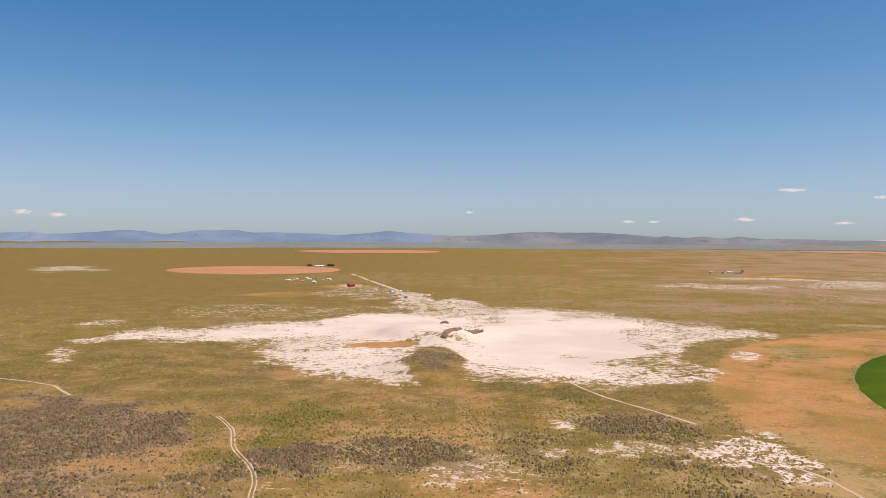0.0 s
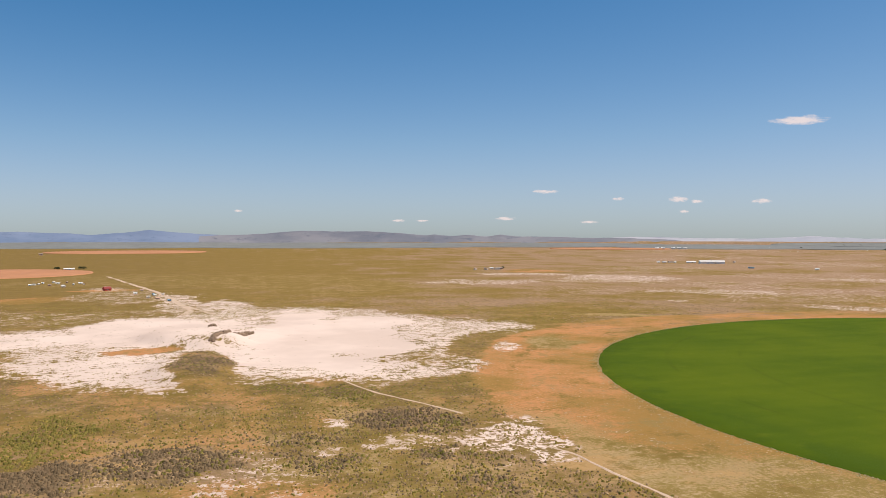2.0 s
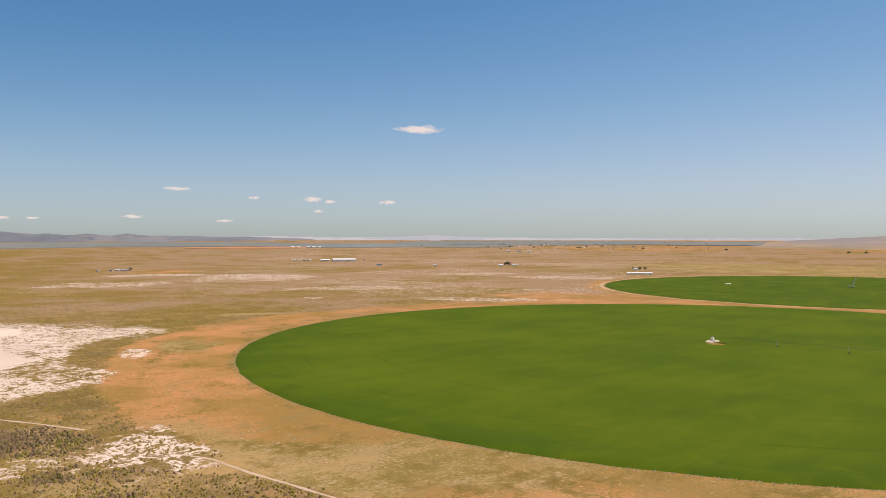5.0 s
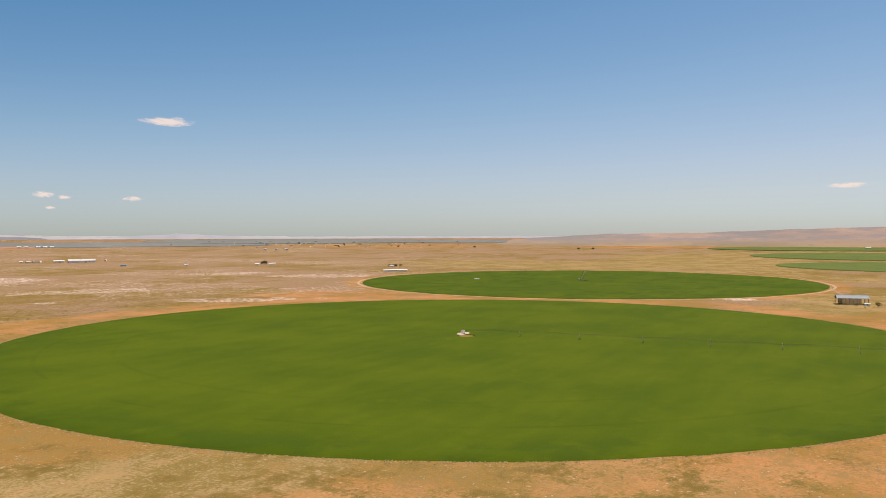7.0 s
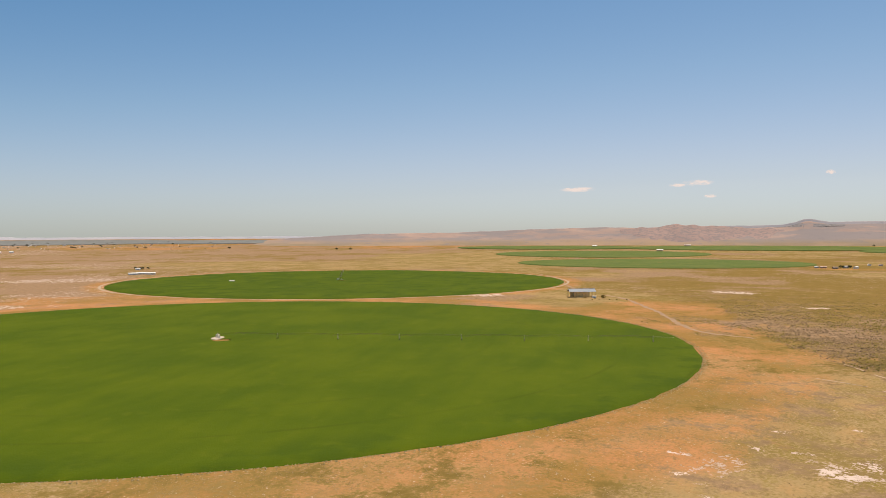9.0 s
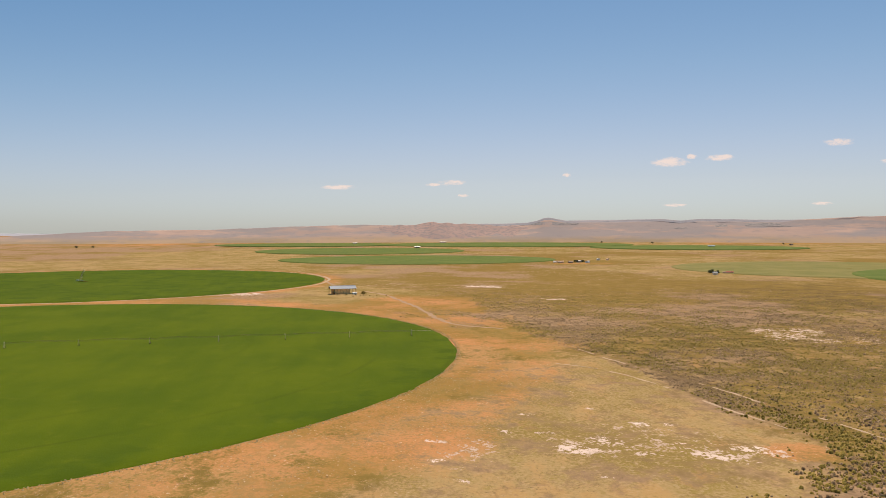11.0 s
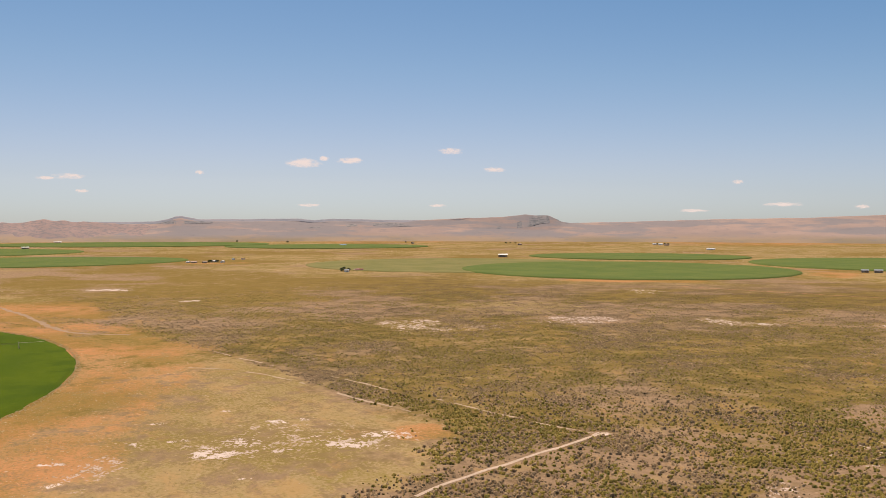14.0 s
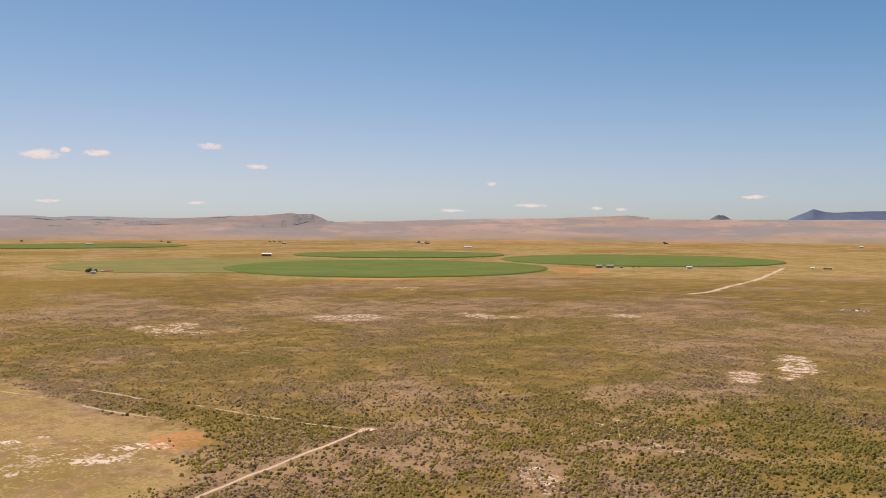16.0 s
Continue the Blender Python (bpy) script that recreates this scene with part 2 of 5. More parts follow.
def cover(x, y):
    """What the ground bears at places of the true plan: sand, red soil, short grass, grey brush (0 to 1)."""
    zero = np.zeros_like(x)
    sand, red, grass = zero.copy(), zero.copy(), zero.copy()
    for b in SAND_MAIN + SAND_WEST + SAND_FAR + SAND_EAST:
        sand = np.maximum(sand, b[4] * blob(x, y, *b[:4]))
    az, d = np.degrees(np.arctan2(x, y)), np.hypot(x, y)
    sand = np.maximum(sand, step(950, 1300, d) * step(12, 34, az) * (0.22 * step(0.40, 0.62, fbm(x, y, 240, 27)) + 0.16 * step(64, 50, az)))
    for b in PANS:
        sand = np.maximum(sand, 0.74 * blob(x, y, b[0], b[1], b[2], b[3], ragged=1.3))
    heap = dunes(x, y)
    sand = np.where(heap < -25, np.where(np.hypot(x, y) < 1000, np.minimum(sand, 0.62), sand), sand)
    sand = np.maximum(sand, 0.50 * step(-26, -4, heap) + 0.30 * step(0, 36, heap))
    sand = sand - 0.8 * blob(x, y, -0.7, 535, 80, 21, 0, 0.8) - 0.9 * blob(x, y, -4.4, 638, 18, 27) - 0.35 * blob(x, y, -14.5, 640, 40, 30) - 0.45 * blob(x, y, 9.3, 597, 12, 12) - 0.45 * blob(x, y, 11.9, 572, 14, 14) - 0.3 * blob(x, y, 15.2, 590, 50, 20)
    for b in RED:
        red = np.maximum(red, b[4] * blob(x, y, *b[:4]))
    ring = in_field(x, y)
    arcs = rings(x, y)
    red = np.maximum(red, 0.85 * step(110, 40, ring + 80 * (fbm(x, y, 60, 4) - 0.5)))
    worked = apron(x, y)
    red = np.maximum(red, 0.95 * step(-1, 5, worked))
    red = red * (1 - step(150, 60, ring) * 0.40 * step(0.48, 0.66, arcs))
    red = np.maximum(red, (0.25 + 0.5 * step(0.42, 0.6, fbm(x, y, 700, 33))) * step(3600, 5200, d) * step(36, 58, az))
    for b in GRASS:
        grass = np.maximum(grass, b[4] * blob(x, y, *b[:4]))
    grass = np.maximum(grass, 0.7 * corner(x, y))
    grass = np.maximum(grass, 0.75 * step(74, 86, az) * step(1100, 1500, d) * step(0.34, 0.54, fbm(x, y, 300, 37)))
    far_side = np.hypot(x, y)
    grass = np.maximum(grass, 0.9 * step(0, 5, worked) * step(40, 18, worked) * step(440, 380, far_side))
    grass = np.maximum(grass, 0.9 * step(0, 5, worked) * blob(x, y, 24.3, 660, 45, 24))
    red = red - 0.6 * step(0, 5, worked) * step(36, 16, worked) * step(430, 370, far_side) - 0.6 * blob(x, y, 24.3, 660, 45, 24)
    red = red - 0.5 * blob(x, y, 110.0, 350, 85, 66) - 0.5 * blob(x, y, 39.1, 301, 30, 68)
    r2 = np.hypot(x - polar(*FIELD_2[:2])[0], y - polar(*FIELD_2[:2])[1]) - FIELD_2[2]
    red = np.maximum(red, 0.8 * step(60, 15, r2))
    grey = 0.75 * step(0.42, 0.66, fbm(x, y, 160, 8)) * (0.35 + 0.65 * step(0, 60, np.degrees(np.arctan2(x, y)))) + 0.6 * blob(x, y, -22.7, 360, 110, 60) + 0.5 * blob(x, y, 127.7, 300, 60, 40)
    grey = grey + 0.9 * (0.6 * fbm(x, y, 45, 17) + 0.4 * fbm(x, y, 130, 19) - 0.5)
    az, d = np.degrees(np.arctan2(x, y)), np.hypot(x, y)
    grey = grey + 0.22 * step(80, 95, az) + 0.4 * step(8, 22, az) * step(85, 70, az) * step(850, 1100, d) - 0.5 * step(10, -4, az) * step(800, 1000, d)
    grey = grey - 0.4 * step(850, 1150, d) * step(90, 104, az)
    for b in EAST_PATCHES:
        grey = grey + b[4] * blob(x, y, *b[:4], ragged=1.3)
    # thin rusty soil shows through the western brush
    west = step(34, 16, az) * step(720, 560, d)
    thick, sage = thicket(x, y)
    grey = grey * (1 - 0.8 * west) + west * (0.15 + 0.75 * thick * sage)
    red = np.maximum(red, 0.50 * west * (1 - 0.8 * thick) * step(0.42, 0.58, 0.6 * fbm(x, y, 60, 41) + 0.4 * fbm(x, y, 22, 43)))
    return np.clip(sand, 0, 1.3), np.clip(red, 0, 1), np.clip(grass, 0, 1), np.clip(grey, 0, 1)


def brush(x, y, parts, thinned=True):
    """How densely bushes stand, 0 to 1; thinned: fewer are built far off."""
    sand, red, grass, grey = parts
    az, d = np.degrees(np.arctan2(x, y)), np.hypot(x, y)
    clump = step(0.40, 0.58, 0.5 * fbm(x, y, 24, 21) + 0.5 * fbm(x, y, 7, 31))
    dens = (0.26 + 0.74 * clump) * (0.75 + 0.25 * step(20, 90, az))
    # the western brush stands in thickets with open grass between
    west = step(40, 26, az) * step(800, 640, d)
    dens = dens * (1 - west) + west * (0.5 + 0.5 * clump) * np.maximum(1.2 * thicket(x, y)[0], 0.62 + 0.2 * step(4, -6, az) * step(440, 540, d))
    dens = dens * (1 - 0.997 * step(0.42, 0.66, np.maximum(red, 0.95 * grass))) * (1 - 0.85 * step(0.2, 0.5, sand)) * (1 - 0.98 * step(0.75, 1.0, sand))
    dens = dens * step(4, 20, in_field(x, y)) * (0.45 * step(560, 330, d) + 0.40 * step(1280, 500, d) if thinned else 0.8 * step(2200, 900, d) * (1 - 0.75 * step(560, 900, d) * step(122, 104, az))) * (1 - corner(x, y)) * (1 - step(-3, 2, apron(x, y)))
    # tufts on the fringe of the sand
    dens = np.maximum(dens, 0.24 * (0.2 + 0.8 * clump) * step(0.15, 0.4, sand) * step(1.0, 0.74, sand) * np.maximum(step(40, 26, az), step(118, 119, az)) * step(1080, 900, d))
    fx, fy = polar(*FIELD_2[:2])
    return dens * step(0, 25, np.hypot(x - fx, y - fy) - FIELD_2[2]) * (1 - 0.97 * blob(x, y, 88.0, 1090, 190, 150, ragged=0.5))


# ---- materials ----
def material(name, color, rough=0.8, metal=0.0, vary=0.25, size=1.0, bump=0.0, spec=0.3, second=None):
    """A plain surface with grain at two scales; second: a colour that it wears towards."""
    m = bpy.data.materials.new(name)
    m.use_nodes = True
    t = m.node_tree
    n, l = t.nodes, t.links
    p = n["Principled BSDF"]
    p.inputs["Roughness"].default_value, p.inputs["Metallic"].default_value = rough, metal
    p.inputs["Specular IOR Level"].default_value = spec
    co = n.new("ShaderNodeTexCoord")
    big, fine = n.new("ShaderNodeTexNoise"), n.new("ShaderNodeTexNoise")
    for node, scale in ((big, 0.25 / size), (fine, 2.0 / size)):
        node.inputs["Scale"].default_value, node.inputs["Detail"].default_value = scale, 4
        l.new(co.outputs["Object"], node.inputs["Vector"])
    add = n.new("ShaderNodeMath")
    add.operation = "ADD"
    l.new(big.outputs["Fac"], add.inputs[0])
    l.new(fine.outputs["Fac"], add.inputs[1])
    ramp = n.new("ShaderNodeValToRGB")
    lo = second or tuple(c * (1 - vary) for c in color)
    hi = tuple(min(c * (1 + vary), 1) for c in color)
    ramp.color_ramp.elements[0].position, ramp.color_ramp.elements[0].color = 0.3, (*lo, 1)
    ramp.color_ramp.elements[1].position, ramp.color_ramp.elements[1].color = 0.7, (*hi, 1)
    half = n.new("ShaderNodeMath")
    half.operation = "MULTIPLY"
    half.inputs[1].default_value = 0.5
    l.new(add.outputs[0], half.inputs[0])
    l.new(half.outputs[0], ramp.inputs[0])
    l.new(ramp.outputs[0], p.inputs["Base Color"])
    if bump:
        b = n.new("ShaderNodeBump")
        b.inputs["Strength"].default_value, b.inputs["Distance"].default_value = 0.6, bump
        l.new(fine.outputs["Fac"], b.inputs["Height"])
        l.new(b.outputs[0], p.inputs["Normal"])
    return m


class Nodes:
    """Short hands for a node tree."""

    def __init__(self, name):
        self.m = bpy.data.materials.new(name)
        self.m.use_nodes = True
        self.n, self.l = self.m.node_tree.nodes, self.m.node_tree.links
        self.p = self.n["Principled BSDF"]
        self.co = self.n.new("ShaderNodeTexCoord").outputs["Object"]

    def put(self, socket, value):
        if isinstance(value, (int, float)):
            socket.default_value = value
        elif isinstance(value, tuple):
            socket.default_value = (*value, 1) if len(value) == 3 and socket.type == "RGBA" else value
        else:
            self.l.new(value, socket)

    def noise(self, size, detail=4, rough=0.55, vec=None, stretch=None):
        t = self.n.new("ShaderNodeTexNoise")
        t.inputs["Scale"].default_value, t.inputs["Detail"].default_value, t.inputs["Roughness"].default_value = 1 / size, detail, rough
        v = vec or self.co
        if stretch:
            mp = self.n.new("ShaderNodeMapping")
            mp.inputs["Scale"].default_value = stretch
            self.l.new(v, mp.inputs["Vector"])
            v = mp.outputs[0]
        self.l.new(v, t.inputs["Vector"])
        return t.outputs["Fac"]

    def math(self, op, a, b=0.0, c=0.0):
        t = self.n.new("ShaderNodeMath")
        t.operation = op
        for s, v in zip(t.inputs, (a, b, c)):
            self.put(s, v)
        return t.outputs[0]

    def band(self, x, lo, hi):
        t = self.n.new("ShaderNodeMapRange")
        t.interpolation_type = "SMOOTHSTEP"
        for k, v in (("Value", x), ("From Min", lo), ("From Max", hi)):
            self.put(t.inputs[k], v)
        return t.outputs[0]

    def mix(self, f, a, b):
        t = self.n.new("ShaderNodeMix")
        t.data_type = "RGBA"
        self.put(t.inputs[0], f)
        self.put(t.inputs[6], a)
        self.put(t.inputs[7], b)
        return t.outputs[2]

    def bump(self, h, dist, strength=1.0):
        t = self.n.new("ShaderNodeBump")
        t.inputs["Strength"].default_value, t.inputs["Distance"].default_value = strength, dist
        self.l.new(h, t.inputs["Height"])
        self.l.new(t.outputs[0], self.p.inputs["Normal"])


def ground_material():
    k = Nodes("dry_plain")
    at = k.n.new("ShaderNodeAttribute")
    at.attribute_name = "cover"
    sep = k.n.new("ShaderNodeSeparateColor")
    k.l.new(at.outputs["Color"], sep.inputs[0])
    sand, red, grass, grey = sep.outputs[0], sep.outputs[1], sep.outputs[2], at.outputs["Alpha"]
    n60, n14, n4, n1 = k.noise(90), k.noise(26, 5, 0.62), k.noise(6, 4, 0.65), k.noise(1.6, 3, 0.6)
    streak = k.noise(40, 5, 0.6, stretch=(1.0, 2.2, 1.0))
    full = lambda v: k.math("SUBTRACT", k.band(v, 0.3, 0.7), 0.5)
    # the open grassland far off is more even than the brush
    calm = k.n.new("ShaderNodeAttribute")
    calm.attribute_name = "even"
    lively = k.math("SUBTRACT", 1.0, k.math("MULTIPLY", calm.outputs["Fac"], 0.6))
    g60, g14, g4, g1 = full(n60), k.math("MULTIPLY", full(n14), lively), full(n4), full(n1)
    streak = k.math("ADD", 0.5, k.math("MULTIPLY", k.math("SUBTRACT", streak, 0.5), lively))
    wsum = lambda *p: p[0] if len(p) == 1 else k.math("ADD", p[0], wsum(*p[1:]))
    part_of = lambda v, f: k.math("MULTIPLY", v, f)
    grain = wsum(part_of(g4, 0.6), part_of(g1, 0.4))
    # olive grass and bare soil between the bushes
    olive = k.mix(k.math("ADD", g14, 0.5), (0.188, 0.126, 0.035), (0.268, 0.172, 0.054))
    drab = k.mix(k.math("ADD", g4, 0.5), (0.250, 0.160, 0.090), (0.370, 0.236, 0.137))
    base = k.mix(k.band(wsum(grey, part_of(g60, 0.5), part_of(g14, 0.3), part_of(g4, 0.35)), 0.05, 0.85), olive, drab)
    base = k.mix(k.band(wsum(part_of(full(streak), 0.8), part_of(grain, 0.6), 0.5), 0.62, 1.05), base, (0.38, 0.215, 0.085))
    # bits of pale dust showing through everywhere
    base = k.mix(part_of(k.band(wsum(part_of(g4, 0.7), part_of(g1, 0.5)), 0.36, 0.56), 0.8), base, (0.46, 0.33, 0.21))
    # darker brown ground, strongest where the brush is dense
    lit = k.n.new("ShaderNodeAttribute")
    lit.attribute_name = "ground_dark"
    base = k.mix(part_of(k.band(wsum(lit.outputs["Fac"], part_of(g1, 0.5), part_of(g4, 0.3)), 0.1, 0.85), 0.66), base, (0.11, 0.076, 0.042))
    # short yellowish grass
    lawn = k.mix(k.band(wsum(n14, part_of(g60, 0.3), part_of(g4, 0.25), part_of(g1, 0.3)), 0.3, 0.7), (0.238, 0.166, 0.050), (0.365, 0.248, 0.112))
    lawn = k.mix(part_of(k.band(wsum(part_of(full(streak), 0.5), part_of(g14, 0.4), part_of(g4, 0.5)), 0.1, 0.5), 0.6), lawn, (0.235, 0.172, 0.036))
    lawn = k.mix(part_of(k.band(wsum(part_of(full(streak), -0.7), part_of(g60, 0.5), part_of(g1, 0.3)), 0.08, 0.45), 0.7), lawn, (0.42, 0.25, 0.10))
    lawn = k.mix(part_of(k.band(wsum(part_of(g1, 0.8), part_of(g4, 0.4)), 0.1, 0.45), 0.4), lawn, (0.42, 0.30, 0.17))
    base = k.mix(k.band(wsum(grass, part_of(g14, 0.9), part_of(g4, 0.5)), 0.1, 0.9), base, lawn)
    # orange dry soil with thin grass
    rust = k.mix(k.band(wsum(part_of(g60, 0.8), part_of(g14, 0.5), part_of(g1, 0.35)), -0.3, 0.45), (0.30, 0.172, 0.052), (0.50, 0.230, 0.096))
    rust = k.mix(part_of(k.band(wsum(part_of(g14, 0.9), part_of(g4, 0.6), part_of(g1, 0.4)), 0.08, 0.5), 0.65), rust, (0.235, 0.172, 0.062))
    rust = k.mix(part_of(k.band(wsum(part_of(g1, 0.7), part_of(g4, 0.35)), 0.34, 0.46), 0.7), rust, (0.56, 0.41, 0.27))
    base = k.mix(k.band(wsum(red, part_of(g14, 0.5), part_of(grain, 0.8)), 0.2, 0.85), base, rust)
    # pale sand showing between tufts
    pale = k.mix(k.band(n60, 0.35, 0.65), (0.625, 0.482, 0.388), (0.715, 0.562, 0.458))
    pale = k.mix(k.band(wsum(sand, part_of(g4, 0.3)), 0.3, 0.72), (0.47, 0.335, 0.245), pale)
    edge = wsum(sand, part_of(full(n4), 0.75), part_of(full(n1), 0.5), part_of(full(n14), 0.4))
    base = k.mix(k.math("MULTIPLY", k.band(edge, 0.5, 0.66), k.band(sand, 0.08, 0.3)), base, pale)
    k.put(k.p.inputs["Base Color"], base)
    k.put(k.p.inputs["Roughness"], 1.0)
    k.put(k.p.inputs["Specular IOR Level"], 0.0)
    k.bump(wsum(n4, part_of(n1, 0.4)), 0.6, 0.6)
    return k.m


def crop_material(name, dark, light, dry, ring=0.0):
    k = Nodes(name)
    n80, n9, n1 = k.noise(90, 4), k.noise(12, 4, 0.6), k.noise(0.8, 3)
    row = k.noise(30, 3, 0.5, stretch=(0.4, 2.0, 1))
    c = k.mix(k.band(k.math("ADD", k.math("MULTIPLY", n80, 0.7), k.math("MULTIPLY", row, 0.3)), 0.35, 0.65), dark, light)
    c = k.mix(k.math("MULTIPLY", k.band(n9, 0.55, 0.75), 0.35), c, dry)
    if ring:
        # wheel tracks round the pivot and a thin, darker outer strip
        far = k.n.new("ShaderNodeVectorMath")
        far.operation = "DISTANCE"
        far.inputs[1].default_value = (*PIVOT, 0.5)
        k.l.new(k.co, far.inputs[0])
        rad = far.outputs["Value"]
        rut = k.math("PINGPONG", rad, ring / 2)
        worn = k.math("MULTIPLY", k.band(rut, ring / 2 - 2.2, ring / 2 - 0.6), k.band(k.noise(60, 3), 0.42, 0.6))
        strip = k.math("MULTIPLY", k.band(rad, 335.0, 372.0), k.band(k.noise(45, 4, 0.6), 0.45, 0.62))
        c = k.mix(k.math("MULTIPLY", k.math("MULTIPLY", worn, k.band(rad, 150.0, 330.0)), 0.3), c, (0.045, 0.06, 0.006))
        c = k.mix(k.math("MULTIPLY", strip, 0.75), c, (0.045, 0.078, 0.006))
    k.put(k.p.inputs["Base Color"], k.mix(k.math("MULTIPLY", k.band(n1, 0.3, 0.7), 0.35), c, dark))
    k.put(k.p.inputs["Roughness"], 0.9)
    k.put(k.p.inputs["Specular IOR Level"], 0.03)
    k.bump(k.math("ADD", n1, k.math("MULTIPLY", n9, 0.6)), 0.35, 0.6)
    return k.m


def leaf_material(name, dark, light):
    k = Nodes(name)
    g = k.n.new("ShaderNodeNewGeometry").outputs["Random Per Island"]
    c = k.mix(g, dark, light)
    n = k.noise(0.35, 3)
    k.put(k.p.inputs["Base Color"], k.mix(k.band(n, 0.35, 0.65), c, k.mix(0.45, c, dark)))
    k.put(k.p.inputs["Roughness"], 0.85)
    k.put(k.p.inputs["Specular IOR Level"], 0.15)
    k.bump(n, 0.05, 0.5)
    return k.m


def hill_material(name, low, high, scrub, shade_foot=None, fine=60):
    """A far slope; shade_foot: a grey for painted shade areas, then the colours of the tan foot slopes."""
    k = Nodes(name)
    a, b = k.noise(420, 6, 0.6, stretch=(1, 1, 4)), k.noise(fine, 6, 0.68, stretch=(1, 1, 3))
    c = k.mix(k.band(a, 0.35, 0.65), low, high)
    thin = 0.7
    if shade_foot:
        sep = k.n.new("ShaderNodeSeparateXYZ")
        k.l.new(k.co, sep.inputs[0])
        # grey shade areas on the slope, painted into the colour as wide bands
        wide = k.noise(620, 7, 0.66, stretch=(1, 1, 9))
        c = k.mix(k.math("MULTIPLY", k.band(wide, 0.45, 0.54), 0.75), c, shade_foot[0])
        z = k.math("ADD", sep.outputs[2], k.math("MULTIPLY", k.math("SUBTRACT", wide, 0.5), 60.0))
        c = k.mix(k.math("SUBTRACT", 1.0, k.band(z, 30.0, 62.0)), c, k.mix(k.band(a, 0.4, 0.6), shade_foot[1], shade_foot[2]))
        thin = 0.6
    k.put(k.p.inputs["Base Color"], k.mix(k.math("MULTIPLY", k.band(b, 0.54 if fine > 50 else 0.47, 0.70 if fine > 50 else 0.58), thin), c, scrub))
    k.put(k.p.inputs["Roughness"], 1.0)
    k.put(k.p.inputs["Specular IOR Level"], 0.0)
    return k.m


M_GROUND = ground_material()
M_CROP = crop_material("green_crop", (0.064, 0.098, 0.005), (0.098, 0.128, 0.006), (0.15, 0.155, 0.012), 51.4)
# the distant crops' paler, greyer greens include the haze of distance
M_CROP_FAR = crop_material("hazed_far_crop", (0.104, 0.142, 0.034), (0.15, 0.172, 0.043), (0.24, 0.20, 0.08))
M_CROP_PALE = crop_material("cut_crop", (0.18, 0.17, 0.055), (0.25, 0.205, 0.075), (0.33, 0.24, 0.08))
M_BARE = material("bare_orange_soil", (0.46, 0.215, 0.105), 0.95, vary=0.15, size=60, spec=0.1)
M_TRACK = material("dusty_track", (0.52, 0.375, 0.26), 0.95, vary=0.2, size=3, bump=0.05, spec=0.1)
M_FAINT = material("worn_track", (0.44, 0.31, 0.195), 0.95, vary=0.25, size=2, bump=0.05, spec=0.1)
M_FARM_ROAD = material("grey_farm_road", (0.35, 0.225, 0.13), 0.95, vary=0.2, size=3, bump=0.05, spec=0.1)
# scrub colour greyed to paint the haze over the far plain
M_FLAT = material("haze_grey_scrub", (0.205, 0.205, 0.185), 0.95, vary=0.15, size=90, spec=0.05)
M_SAGE = leaf_material("grey_sagebrush", (0.232, 0.147, 0.074), (0.43, 0.284, 0.146))
M_GREEN = leaf_material("green_brush", (0.175, 0.128, 0.025), (0.35, 0.247, 0.055))
M_DARK_GREEN = leaf_material("dark_green_brush", (0.125, 0.105, 0.020), (0.25, 0.195, 0.044))
M_DARK_SAGE = leaf_material("dark_sagebrush", (0.112, 0.076, 0.038), (0.235, 0.158, 0.082))
# haze of distance is mixed into the far hills' blue, grey and pale colours
M_HILL_BLUE = hill_material("haze_blue_hill", (0.15, 0.195, 0.28), (0.205, 0.245, 0.33), (0.125, 0.165, 0.24))
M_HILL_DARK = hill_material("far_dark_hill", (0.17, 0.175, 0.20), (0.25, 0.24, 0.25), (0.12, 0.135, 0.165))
M_HILL_RED = hill_material("red_slope", (0.32, 0.232, 0.202), (0.40, 0.278, 0.235), (0.225, 0.20, 0.19), fine=26)
# tan greyed towards haze, with a darker grey for painted shade areas
M_HILL_TAN = hill_material("tan_slope", (0.335, 0.248, 0.208), (0.43, 0.302, 0.240), (0.235, 0.205, 0.195), ((0.25, 0.228, 0.222), (0.38, 0.268, 0.175), (0.29, 0.222, 0.145)))
M_SCARP = hill_material("scrubby_scarp", (0.25, 0.225, 0.215), (0.36, 0.30, 0.265), (0.13, 0.135, 0.13), fine=22)
M_HILL_GREY = hill_material("haze_grey_mesa", (0.27, 0.26, 0.27), (0.34, 0.31, 0.31), (0.22, 0.22, 0.23))
M_HILL_HAZE = hill_material("haze_pale_hill", (0.38, 0.38, 0.41), (0.45, 0.43, 0.44), (0.33, 0.34, 0.37))
M_BANK = material("eroded_bank", (0.25, 0.17, 0.11), 0.95, vary=0.5, size=2, bump=0.3, spec=0.1)


# ---- mesh helpers ----
def mesh_from(name, verts, faces, mat, smooth=False):
    me = bpy.data.meshes.new(name)
    me.from_pydata([tuple(v) for v in verts], [], [tuple(f) for f in faces])
    me.materials.append(mat)
    if smooth:
        me.polygons.foreach_set("use_smooth", [True] * len(me.polygons))
    me.update()
    return me


